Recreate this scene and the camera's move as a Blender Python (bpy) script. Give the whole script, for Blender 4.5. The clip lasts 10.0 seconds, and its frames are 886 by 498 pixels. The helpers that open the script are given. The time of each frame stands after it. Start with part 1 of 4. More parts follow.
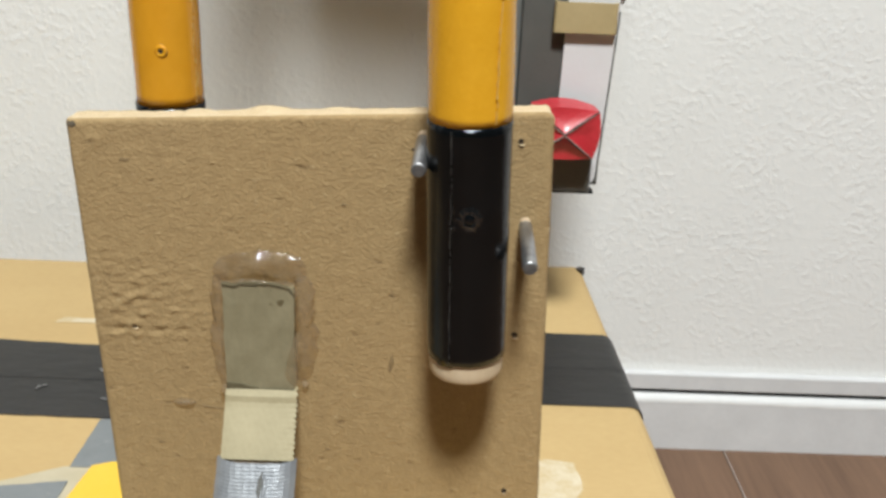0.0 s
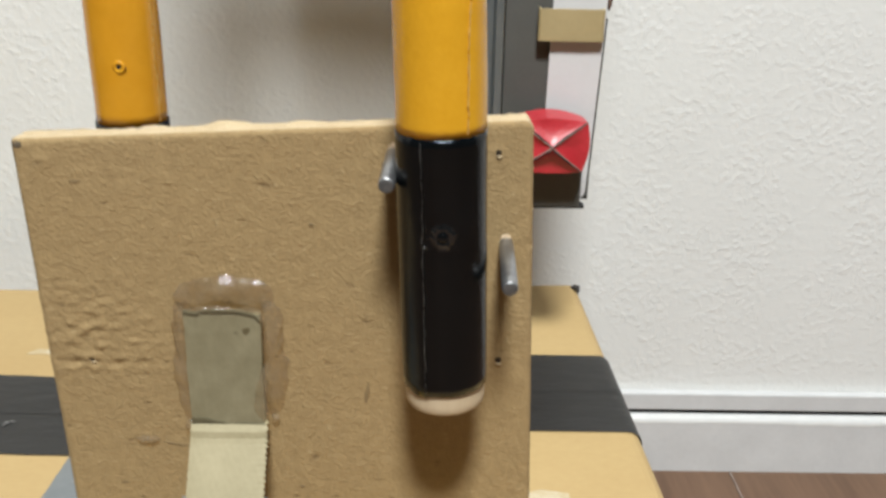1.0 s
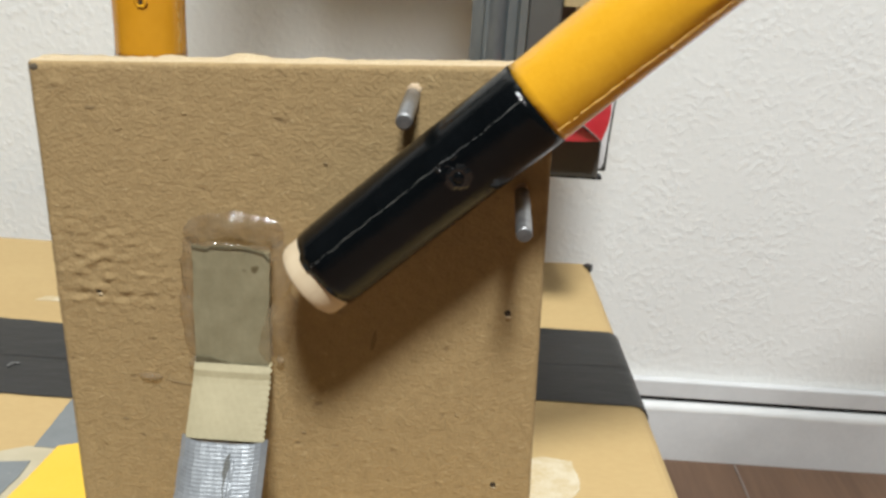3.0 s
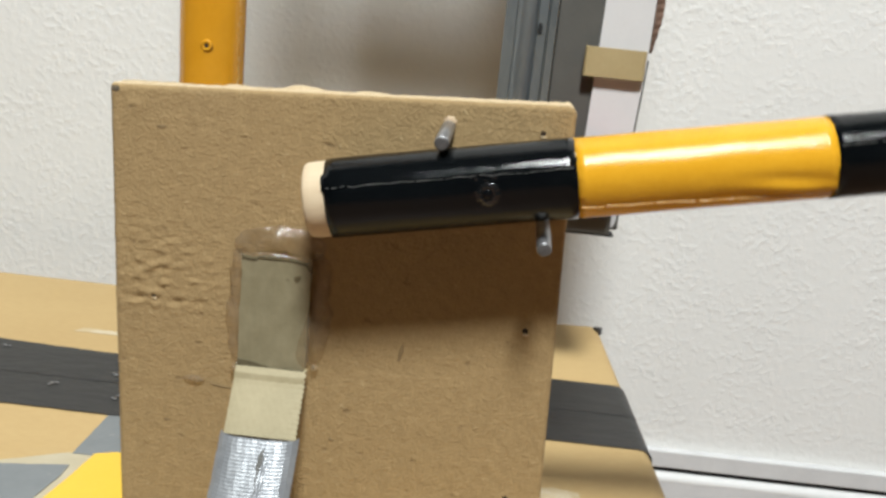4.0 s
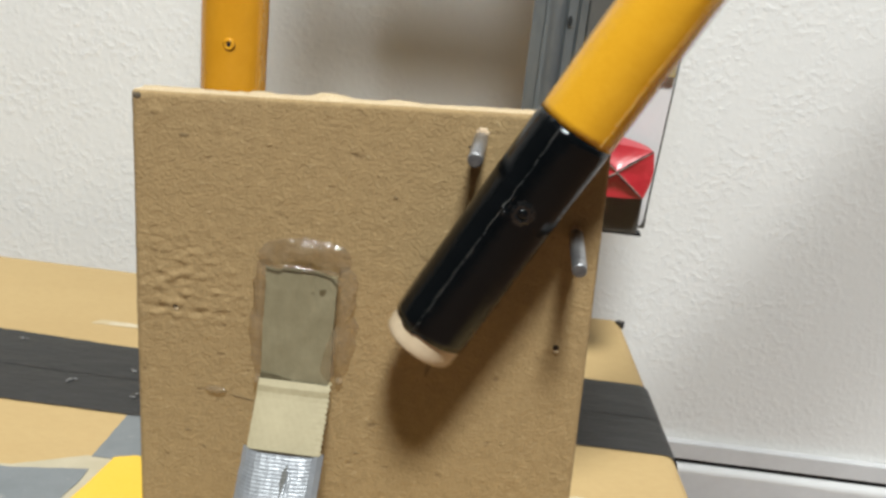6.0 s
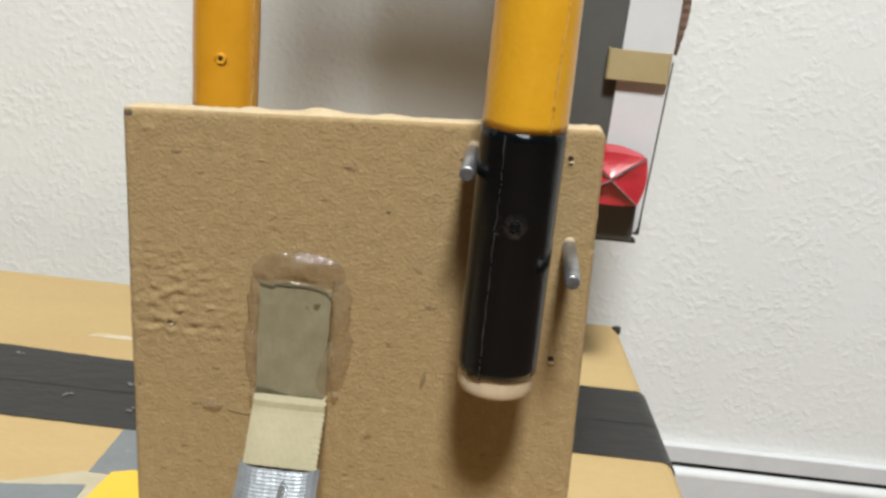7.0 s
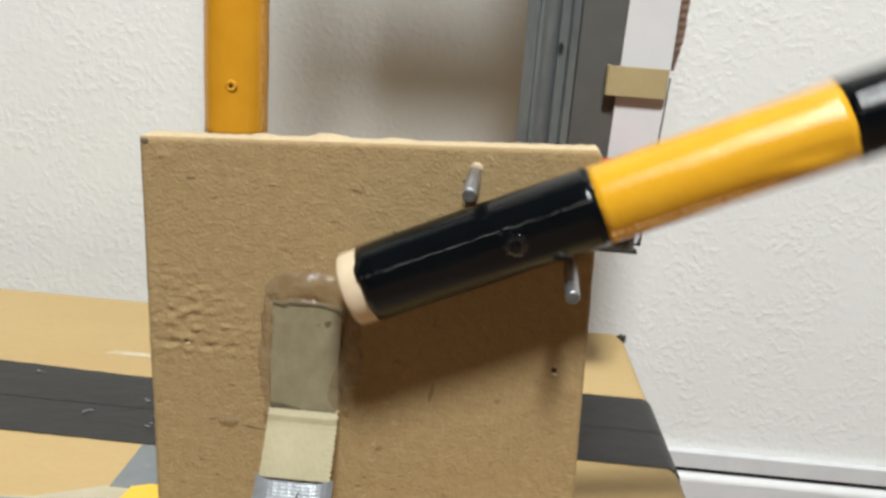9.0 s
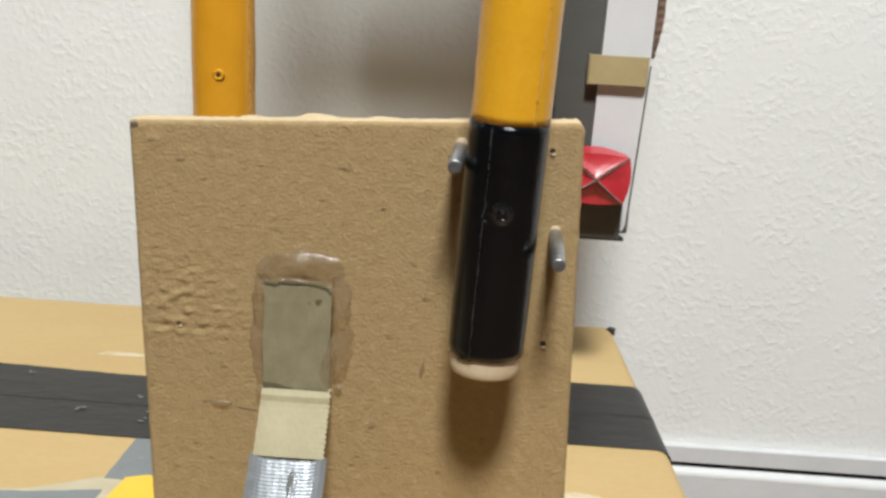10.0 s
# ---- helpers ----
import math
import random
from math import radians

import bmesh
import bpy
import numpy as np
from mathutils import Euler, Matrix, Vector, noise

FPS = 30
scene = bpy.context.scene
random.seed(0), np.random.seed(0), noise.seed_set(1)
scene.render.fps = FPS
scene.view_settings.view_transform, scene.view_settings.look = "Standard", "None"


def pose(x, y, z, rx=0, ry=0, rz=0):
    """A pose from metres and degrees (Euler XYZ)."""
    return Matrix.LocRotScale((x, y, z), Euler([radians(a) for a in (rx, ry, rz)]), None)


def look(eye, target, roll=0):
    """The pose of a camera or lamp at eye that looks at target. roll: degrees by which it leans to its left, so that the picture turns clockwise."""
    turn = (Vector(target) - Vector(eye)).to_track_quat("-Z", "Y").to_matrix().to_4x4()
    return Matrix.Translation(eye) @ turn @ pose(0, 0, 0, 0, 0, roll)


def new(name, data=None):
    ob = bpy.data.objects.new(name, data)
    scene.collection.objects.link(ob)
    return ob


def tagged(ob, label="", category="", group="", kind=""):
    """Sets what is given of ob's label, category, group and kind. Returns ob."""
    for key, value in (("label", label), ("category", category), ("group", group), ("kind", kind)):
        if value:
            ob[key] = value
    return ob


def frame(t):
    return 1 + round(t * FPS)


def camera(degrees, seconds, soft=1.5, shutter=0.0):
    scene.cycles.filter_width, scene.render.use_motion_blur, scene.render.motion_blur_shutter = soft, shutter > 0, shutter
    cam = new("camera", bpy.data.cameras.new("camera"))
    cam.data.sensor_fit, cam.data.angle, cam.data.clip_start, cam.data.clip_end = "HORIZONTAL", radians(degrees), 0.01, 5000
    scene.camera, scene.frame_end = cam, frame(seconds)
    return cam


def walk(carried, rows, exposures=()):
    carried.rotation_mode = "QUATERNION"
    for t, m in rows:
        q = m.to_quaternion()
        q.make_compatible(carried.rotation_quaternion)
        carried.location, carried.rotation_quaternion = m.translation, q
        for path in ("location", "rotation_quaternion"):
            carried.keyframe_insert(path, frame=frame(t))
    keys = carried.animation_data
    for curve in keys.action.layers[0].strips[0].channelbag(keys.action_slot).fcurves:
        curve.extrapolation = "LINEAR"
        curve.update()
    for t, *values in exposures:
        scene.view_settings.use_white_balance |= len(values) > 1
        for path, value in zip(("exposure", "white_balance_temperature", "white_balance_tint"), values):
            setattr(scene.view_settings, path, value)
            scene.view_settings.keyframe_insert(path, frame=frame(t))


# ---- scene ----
cam = camera(50.4, 10.0, 2.9, 0.5)
PATH = [
    (0, (0.0433, -0.3193, 0.4678), (0.0505, 0.1407, 0.2718), 2.41),
    (0.2, (0.0399, -0.3140, 0.4579), (0.0449, 0.1489, 0.2772), 2.10),
    (0.5, (0.0408, -0.3077, 0.4630), (0.0399, 0.1596, 0.2850), 2.38),
    (0.7, (0.0462, -0.3077, 0.4654), (0.0461, 0.1583, 0.2894), 0.97),
    (1, (0.0532, -0.2983, 0.4593), (0.0584, 0.1657, 0.2731), 1.08),
    (1.2, (0.0545, -0.2970, 0.4529), (0.0609, 0.1649, 0.2639), 1.34),
    (1.5, (0.0492, -0.2916, 0.4502), (0.0534, 0.1671, 0.2512), 2.18),
    (1.7, (0.0463, -0.2924, 0.4486), (0.0506, 0.1662, 0.2481), 2.64),
    (2, (0.0394, -0.2939, 0.4452), (0.0416, 0.1647, 0.2460), 3.01),
    (2.2, (0.0452, -0.2952, 0.4456), (0.0480, 0.1635, 0.2483), 3.06),
    (2.5, (0.0510, -0.2927, 0.4515), (0.0539, 0.1660, 0.2527), 3.43),
    (2.7, (0.0526, -0.2901, 0.4499), (0.0533, 0.1681, 0.2497), 3.51),
    (3.8, (0.0543, -0.3464, 0.4216), (0.0422, 0.1350, 0.2868), 4.69),
    (4, (0.0497, -0.3419, 0.4249), (0.0392, 0.1385, 0.2866), 5.82),
    (4.2, (0.0490, -0.3393, 0.4299), (0.0406, 0.1401, 0.2913), 6.46),
    (4.5, (0.0478, -0.3349, 0.4358), (0.0406, 0.1431, 0.2896), 6.82),
    (4.7, (0.0468, -0.3338, 0.4343), (0.0396, 0.1429, 0.2823), 7.17),
    (5, (0.0431, -0.3312, 0.4318), (0.0350, 0.1435, 0.2750), 7.38),
    (5.2, (0.0422, -0.3287, 0.4315), (0.0308, 0.1457, 0.2719), 7.41),
    (5.5, (0.0398, -0.3282, 0.4331), (0.0268, 0.1457, 0.2741), 7.29),
    (5.7, (0.0393, -0.3284, 0.4365), (0.0254, 0.1458, 0.2780), 7.06),
    (6, (0.0405, -0.3268, 0.4385), (0.0264, 0.1478, 0.2818), 6.32),
    (6.2, (0.0396, -0.3283, 0.4391), (0.0267, 0.1471, 0.2848), 5.99),
    (7.3, (0.0423, -0.3253, 0.4448), (0.0289, 0.1492, 0.2878), 5.58),
    (7.5, (0.0383, -0.3276, 0.4464), (0.0244, 0.1465, 0.2884), 5.80),
    (7.7, (0.0349, -0.3315, 0.4468), (0.0195, 0.1427, 0.2889), 5.91),
    (8, (0.0364, -0.3316, 0.4500), (0.0234, 0.1427, 0.2923), 6.09),
    (8.2, (0.0382, -0.3294, 0.4508), (0.0241, 0.1449, 0.2936), 5.94),
    (8.5, (0.0382, -0.3315, 0.4547), (0.0215, 0.1428, 0.2974), 5.83),
    (8.7, (0.0380, -0.3327, 0.4531), (0.0211, 0.1423, 0.2968), 5.45),
    (9, (0.0433, -0.3374, 0.4502), (0.0249, 0.1386, 0.2983), 4.42),
    (9.2, (0.0497, -0.3462, 0.4372), (0.0291, 0.1310, 0.2903), 3.19),
    (9.5, (0.0532, -0.3476, 0.4298), (0.0365, 0.1314, 0.2876), 2.09),
    (9.7, (0.0488, -0.3478, 0.4342), (0.0321, 0.1315, 0.2935), 2.76),
    (10, (0.0457, -0.3477, 0.4350), (0.0317, 0.1320, 0.2946), 3.28),
]
walk(cam, [(t, look(eye, target, roll)) for t, eye, target, roll in PATH])

T = 0.197          # height of the box's top over the floor

# ---------------------------------------------------------------- light
world = bpy.data.worlds.new("world")
scene.world = world
world.use_nodes = True
world.node_tree.nodes["Background"].inputs[0].default_value = (0.9, 0.95, 1.0, 1)
world.node_tree.nodes["Background"].inputs[1].default_value = 0.05
LAMP = (0.12, -1.12, 2.33)
lamp_data = bpy.data.lights.new("ceiling_lamp_light", "AREA")
lamp_data.shape, lamp_data.size = "DISK", 0.44
lamp_data.energy, lamp_data.color = 95.0, (0.955, 1.0, 0.985)
lamp_light = new("ceiling_lamp_light", lamp_data)
lamp_light.matrix_world = pose(*LAMP)


# ---------------------------------------------------------------- materials
def srgb(r, g, b):
    return tuple((c / 255 / 12.92) if c / 255 <= 0.04045 else ((c / 255 + 0.055) / 1.055) ** 2.4 for c in (r, g, b)) + (1,)


def surface(name, a, b, scale=40.0, fine=400.0, rough=0.6, rough_var=0.1, bump=0.3, depth=0.0005, metal=0.0,
            spec=0.5, stretch=(1, 1, 1), mix_fine=0.35, spots=None, coat=0.0, voronoi=0.0, per_piece=0.0, bands=None, contrast=0.35):
    """Two colours mixed by a coarse and a fine noise, fine relief, uneven gloss; spots: (colour, scale, threshold)."""
    m = bpy.data.materials.new(name)
    m.use_nodes = True
    nt = m.node_tree
    n, link = nt.nodes, nt.links.new
    bs = n["Principled BSDF"]
    co = n.new("ShaderNodeTexCoord")
    mp = n.new("ShaderNodeMapping")
    mp.inputs["Scale"].default_value = stretch
    link(co.outputs["Object"], mp.inputs[0])

    def noise_tex(s, detail=4.0, r=0.6):
        t = n.new("ShaderNodeTexNoise")
        t.inputs["Scale"].default_value, t.inputs["Detail"].default_value, t.inputs["Roughness"].default_value = s, detail, r
        link(mp.outputs[0], t.inputs["Vector"])
        return t

    big, small = noise_tex(scale), noise_tex(fine, 5.0, 0.7)
    add = n.new("ShaderNodeMix")
    add.inputs[0].default_value = mix_fine
    link(big.outputs["Fac"], add.inputs[2])
    link(small.outputs["Fac"], add.inputs[3])
    fac = add.outputs[0]
    if per_piece:
        info = n.new("ShaderNodeObjectInfo")
        mad = n.new("ShaderNodeMath")
        mad.operation = "MULTIPLY_ADD"
        link(info.outputs["Random"], mad.inputs[0])
        mad.inputs[1].default_value = per_piece
        link(fac, mad.inputs[2])
        fac = mad.outputs[0]
    ramp = n.new("ShaderNodeValToRGB")
    ramp.color_ramp.elements[0].position, ramp.color_ramp.elements[1].position = 0.5 - contrast / 2, 0.5 + contrast / 2
    ramp.color_ramp.elements[0].color, ramp.color_ramp.elements[1].color = (*a[:3], 1), (*b[:3], 1)
    link(fac, ramp.inputs[0])
    col = ramp.outputs[0]
    if spots:
        sp = noise_tex(spots[1], 2.0, 0.5)
        sr = n.new("ShaderNodeMapRange")
        sr.inputs[1].default_value, sr.inputs[2].default_value = spots[2], spots[2] + 0.06
        link(sp.outputs["Fac"], sr.inputs[0])
        mx = n.new("ShaderNodeMix")
        mx.data_type = "RGBA"
        link(sr.outputs[0], mx.inputs[0])
        link(col, mx.inputs[6])
        mx.inputs[7].default_value = (*spots[0][:3], 1)
        col = mx.outputs[2]
    link(col, bs.inputs["Base Color"])
    rr = n.new("ShaderNodeMapRange")
    rr.inputs[3].default_value, rr.inputs[4].default_value = max(0.02, rough - rough_var), min(1, rough + rough_var)
    link(big.outputs["Fac"], rr.inputs[0])
    link(rr.outputs[0], bs.inputs["Roughness"])
    bs.inputs["Metallic"].default_value = metal
    bs.inputs["Specular IOR Level"].default_value = spec
    bs.inputs["Coat Weight"].default_value = coat
    bs.inputs["Coat Roughness"].default_value = 0.12
    height = add.outputs[0]
    if voronoi:
        v = n.new("ShaderNodeTexVoronoi")
        v.feature = "SMOOTH_F1"
        v.inputs["Scale"].default_value = voronoi
        warp = n.new("ShaderNodeMix")
        warp.data_type = "RGBA"
        warp.blend_type = "ADD"
        warp.inputs[0].default_value = 0.02
        link(mp.outputs[0], warp.inputs[6])
        link(big.outputs["Color"], warp.inputs[7])
        link(warp.outputs[2], v.inputs["Vector"])
        ad = n.new("ShaderNodeMath")
        ad.operation = "MULTIPLY_ADD"
        link(v.outputs["Distance"], ad.inputs[0])
        ad.inputs[1].default_value = 0.8
        link(height, ad.inputs[2])
        height = ad.outputs[0]
    if bands:
        w = n.new("ShaderNodeTexWave")
        w.bands_direction = bands[0]
        w.inputs["Scale"].default_value, w.inputs["Distortion"].default_value = bands[1], 0.6
        link(co.outputs["Object"], w.inputs["Vector"])
        ad = n.new("ShaderNodeMath")
        ad.operation = "MULTIPLY_ADD"
        link(w.outputs["Fac"], ad.inputs[0])
        ad.inputs[1].default_value = bands[2]
        link(height, ad.inputs[2])
        height = ad.outputs[0]
    bp = n.new("ShaderNodeBump")
    bp.inputs["Strength"].default_value, bp.inputs["Distance"].default_value = bump, depth
    link(height, bp.inputs["Height"])
    link(bp.outputs[0], bs.inputs["Normal"])
    return m


def stucco(name):
    """White wallpaper embossed with small raised flecks in loose clusters."""
    m = surface(name, (0.83, 0.825, 0.81), (0.87, 0.865, 0.85), 9, 200, 0.8, 0.05, 1.0, 0.001)
    nt = m.node_tree
    n, link = nt.nodes, nt.links.new
    co = n.new("ShaderNodeTexCoord")

    def tex(s, detail, lo, hi, dist=0.0):
        t = n.new("ShaderNodeTexNoise")
        t.inputs["Scale"].default_value, t.inputs["Detail"].default_value, t.inputs["Distortion"].default_value = s, detail, dist
        link(co.outputs["Object"], t.inputs["Vector"])
        r = n.new("ShaderNodeMapRange")
        r.interpolation_type = "SMOOTHSTEP"
        r.inputs[1].default_value, r.inputs[2].default_value = lo, hi
        link(t.outputs["Fac"], r.inputs[0])
        return r.outputs[0]
    fleck, cluster, ground = tex(215, 1.5, 0.36, 0.80, 0.15), tex(34, 2.0, 0.15, 0.70), tex(560, 2.0, 0.2, 0.8)
    mul = n.new("ShaderNodeMath")
    mul.operation = "MULTIPLY"
    link(fleck, mul.inputs[0])
    link(cluster, mul.inputs[1])
    add = n.new("ShaderNodeMath")
    add.operation = "MULTIPLY_ADD"
    link(ground, add.inputs[0])
    add.inputs[1].default_value = 0.10
    link(mul.outputs[0], add.inputs[2])
    bp = n.new("ShaderNodeBump")
    bp.inputs["Strength"].default_value, bp.inputs["Distance"].default_value = 0.43, 0.0009
    link(add.outputs[0], bp.inputs["Height"])
    link(bp.outputs[0], n["Principled BSDF"].inputs["Normal"])
    return m


M_WALL = stucco("textured_wallpaper")
M_PLAIN = surface("plain_paint", (0.70, 0.69, 0.66), (0.76, 0.75, 0.72), 6, 200, 0.8, 0.05, 0.2, 0.001)
# Unseen walls and ceiling: dark greys chosen to hold down the fill light.
M_LOW_BOUNCE = surface("low_bounce_wall", (0.045, 0.048, 0.049), (0.065, 0.068, 0.069), 5, 120, 0.6, 0.1, 0.2, 0.001, stretch=(1, 1, 0.15))
M_CEIL = surface("low_bounce_ceiling", (0.08, 0.085, 0.084), (0.10, 0.105, 0.104), 6, 200, 0.85, 0.05, 0.2, 0.001)
M_TRIM = surface("white_vinyl_trim", (0.66, 0.66, 0.67), (0.76, 0.76, 0.77), 30, 300, 0.35, 0.12, 0.15, 0.0006)
M_SEALANT = surface("glossy_white_sealant", (0.80, 0.80, 0.80), (0.86, 0.86, 0.86), 60, 300, 0.22, 0.08, 0.3, 0.0008)
M_GAP = surface("dark_gap", (0.010, 0.010, 0.011), (0.02, 0.02, 0.02), 60, 300, 0.9)
M_FLOOR = surface("brown_floorboard", (0.092, 0.048, 0.027), (0.245, 0.142, 0.088), 26, 190, 0.42, 0.12, 0.3, 0.0005, stretch=(1, 0.06, 1), per_piece=0.10, contrast=0.42)
M_CARD = surface("kraft_cardboard", (0.465, 0.315, 0.138), (0.545, 0.385, 0.180), 10, 420, 0.72, 0.06, 0.3, 0.0005, stretch=(0.5, 1, 1))
M_CARD_DARK = surface("cardboard_edge", (0.20, 0.13, 0.07), (0.32, 0.22, 0.12), 120, 600, 0.9)
M_TORN = surface("torn_corrugation", (0.09, 0.05, 0.035), (0.30, 0.19, 0.14), 260, 900, 0.9, stretch=(1, 1, 0.2))
M_KRAFT = surface("kraft_paper", (0.41, 0.315, 0.16), (0.48, 0.375, 0.20), 50, 500, 0.6, 0.08, 0.25, 0.0003)
def fibre(name, a, b):
    """Pressed fibreboard: fine fibres, small pits coloured darker, raised flecks coloured paler."""
    m = surface(name, a, b, 230, 950, 0.88, 0.05, 1.0, 0.001, mix_fine=0.5, contrast=0.40)
    nt = m.node_tree
    n, link = nt.nodes, nt.links.new
    co = n.new("ShaderNodeTexCoord")

    def tex(s, detail, lo, hi, stretch=(1, 1, 1)):
        mp = n.new("ShaderNodeMapping")
        mp.inputs["Scale"].default_value = stretch
        link(co.outputs["Object"], mp.inputs[0])
        t = n.new("ShaderNodeTexNoise")
        t.inputs["Scale"].default_value, t.inputs["Detail"].default_value, t.inputs["Distortion"].default_value = s, detail, 0.15
        link(mp.outputs[0], t.inputs["Vector"])
        r = n.new("ShaderNodeMapRange")
        r.interpolation_type = "SMOOTHSTEP"
        r.inputs[1].default_value, r.inputs[2].default_value = lo, hi
        link(t.outputs["Fac"], r.inputs[0])
        return r.outputs[0]

    def madd(x, f, y):
        q = n.new("ShaderNodeMath")
        q.operation = "MULTIPLY_ADD"
        link(x, q.inputs[0])
        q.inputs[1].default_value = f
        link(y, q.inputs[2])
        return q.outputs[0]
    grain, pits, flecks = tex(760, 3.0, 0.25, 0.75), tex(185, 3.0, 0.63, 0.78, (0.8, 1, 1.2)), tex(330, 3.0, 0.60, 0.78, (0.85, 1, 1.1))
    patch = tex(250, 2.0, 0.3, 0.7)
    half = n.new("ShaderNodeMath")
    half.operation = "MULTIPLY"
    link(grain, half.inputs[0])
    half.inputs[1].default_value = 0.75
    h = madd(flecks, 0.55, madd(pits, -0.9, madd(patch, 0.34, half.outputs[0])))
    bp = n.new("ShaderNodeBump")
    bp.inputs["Strength"].default_value, bp.inputs["Distance"].default_value = 0.43, 0.0006
    link(h, bp.inputs["Height"])
    bs = n["Principled BSDF"]
    link(bp.outputs[0], bs.inputs["Normal"])
    old = bs.inputs["Base Color"].links[0].from_socket
    for fac, colour, f in ((pits, (0.15, 0.092, 0.040, 1), 0.6), (flecks, (0.54, 0.405, 0.22, 1), 0.5)):
        k = n.new("ShaderNodeMath")
        k.operation = "MULTIPLY"
        link(fac, k.inputs[0])
        k.inputs[1].default_value = f
        mx = n.new("ShaderNodeMix")
        mx.data_type = "RGBA"
        link(k.outputs[0], mx.inputs[0])
        link(old, mx.inputs[6])
        mx.inputs[7].default_value = colour
        old = mx.outputs[2]
    link(old, bs.inputs["Base Color"])
    return m


M_MDF = fibre("fibreboard", (0.298, 0.200, 0.092), (0.425, 0.295, 0.142))
M_MDF_DARK = surface("scuffed_fibreboard", (0.20, 0.135, 0.065), (0.28, 0.19, 0.09), 200, 900, 0.8)
M_FILLER = surface("pale_filler", (0.52, 0.38, 0.24), (0.66, 0.50, 0.34), 300, 900, 0.8)
M_SMUDGE = surface("graphite_smudge", (0.09, 0.075, 0.055), (0.17, 0.13, 0.085), 400, 1200, 0.8)
M_HOLE = surface("dark_bored_hole", (0.012, 0.008, 0.005), (0.05, 0.03, 0.016), 400, 1500, 0.95)
M_MDF_EDGE = surface("sawn_fibreboard_edge", (0.56, 0.42, 0.25), (0.68, 0.54, 0.35), 150, 700, 0.95, 0.03, 0.9, 0.0012, mix_fine=0.6)
M_BLACK = surface("black_vinyl_tape", (0.0019, 0.0025, 0.0030), (0.0042, 0.0053, 0.0062), 70, 420, 0.065, 0.03, 0.6, 0.0006, spec=0.26, mix_fine=0.35, bands=("Z", 260, 0.03))
M_PUCKER = surface("puckered_black_tape", (0.004, 0.0045, 0.005), (0.012, 0.012, 0.012), 300, 900, 0.10, 0.05, 0.4, 0.0004, spec=0.55, coat=0.2)
M_BLACK_FLAT = surface("black_cloth_tape", (0.0105, 0.0098, 0.0096), (0.021, 0.0198, 0.0195), 42, 260, 0.42, 0.12, 0.85, 0.0018, spec=0.5, mix_fine=0.18, stretch=(0.45, 1, 1))
M_YELLOW = surface("yellow_vinyl_tape", (0.645, 0.288, 0.015), (0.72, 0.338, 0.024), 40, 380, 0.19, 0.06, 0.45, 0.0006, spec=0.55, mix_fine=0.3)
# Lighter copy of the post's yellow: the arm's stronger light is in the colour.
M_YELLOW_LIT = surface("lit_glossy_yellow_tape", (0.69, 0.335, 0.016), (0.77, 0.395, 0.026), 70, 620, 0.20, 0.07, 0.55, 0.0006, spec=0.38, mix_fine=0.45)
# Yellow raised in colour to carry the glare on the flat patch.
M_YELLOW_FLAT_LIT = surface("overlit_yellow_tape", (0.78, 0.47, 0.035), (0.82, 0.52, 0.06), 30, 500, 0.5, 0.08, 0.3, 0.0005)
M_SEAM_DARK = surface("dusty_tape_edge", (0.015, 0.015, 0.015), (0.15, 0.147, 0.14), 900, 2500, 0.35, contrast=0.35)
M_SEAM_YELLOW = surface("pale_tape_edge", (0.66, 0.36, 0.05), (0.78, 0.48, 0.13), 500, 1800, 0.4)
M_GREY_TAPE = surface("grey_cloth_tape", (0.085, 0.083, 0.076), (0.115, 0.112, 0.103), 30, 500, 0.55, 0.08, 0.4, 0.0005, bands=("Z", 330, 0.16))
M_GREY_FLAT = surface("grey_tape_patch", (0.165, 0.178, 0.185), (0.215, 0.228, 0.235), 30, 300, 0.5, 0.1, 0.4, 0.0006, spots=((0.29, 0.29, 0.28), 120, 0.72))
M_SILVER = surface("silver_cloth_tape", (0.27, 0.285, 0.31), (0.40, 0.415, 0.44), 50, 400, 0.36, 0.08, 0.6, 0.0007, metal=0.45, spec=0.7, mix_fine=0.25, bands=("Z", 285, 0.10))
M_MASK = surface("beige_paper_tape", (0.44, 0.38, 0.26), (0.51, 0.445, 0.32), 70, 600, 0.7, 0.06, 0.4, 0.0004)
M_SCUFF = surface("scuffed_cardboard", (0.52, 0.40, 0.225), (0.64, 0.56, 0.42), 120, 500, 0.85, 0.05, 0.4, 0.0005, contrast=0.3)
M_STRIP = surface("beige_crepe_tape", (0.335, 0.285, 0.17), (0.42, 0.36, 0.225), 60, 420, 0.65, 0.06, 0.45, 0.0005)
# The strip's paper darkened for soaked-in glue and for the upper leaf's shade.
M_MASK_SHADED = surface("shaded_glue_soaked_paper", (0.20, 0.175, 0.105), (0.31, 0.275, 0.178), 90, 300, 0.38, 0.1, 0.5, 0.0007, spec=0.5, stretch=(1, 1, 0.8), spots=((0.12, 0.095, 0.05), 130, 0.72))
M_CREASE = surface("shaded_paper_fold", (0.085, 0.072, 0.040), (0.15, 0.128, 0.075), 160, 700, 0.6)
M_STEEL = surface("cut_steel", (0.26, 0.26, 0.27), (0.46, 0.46, 0.47), 200, 1500, 0.38, 0.12, 0.4, 0.0003, metal=0.85)
M_STEEL_END = surface("sawn_steel_end", (0.09, 0.09, 0.095), (0.22, 0.22, 0.22), 400, 2500, 0.55, 0.1, 0.4, 0.0003, metal=0.6)
M_WOOD = surface("bare_dowel_wood", (0.60, 0.46, 0.30), (0.70, 0.57, 0.40), 60, 500, 0.7, 0.05, 0.3, 0.0003, stretch=(1, 1, 0.2))
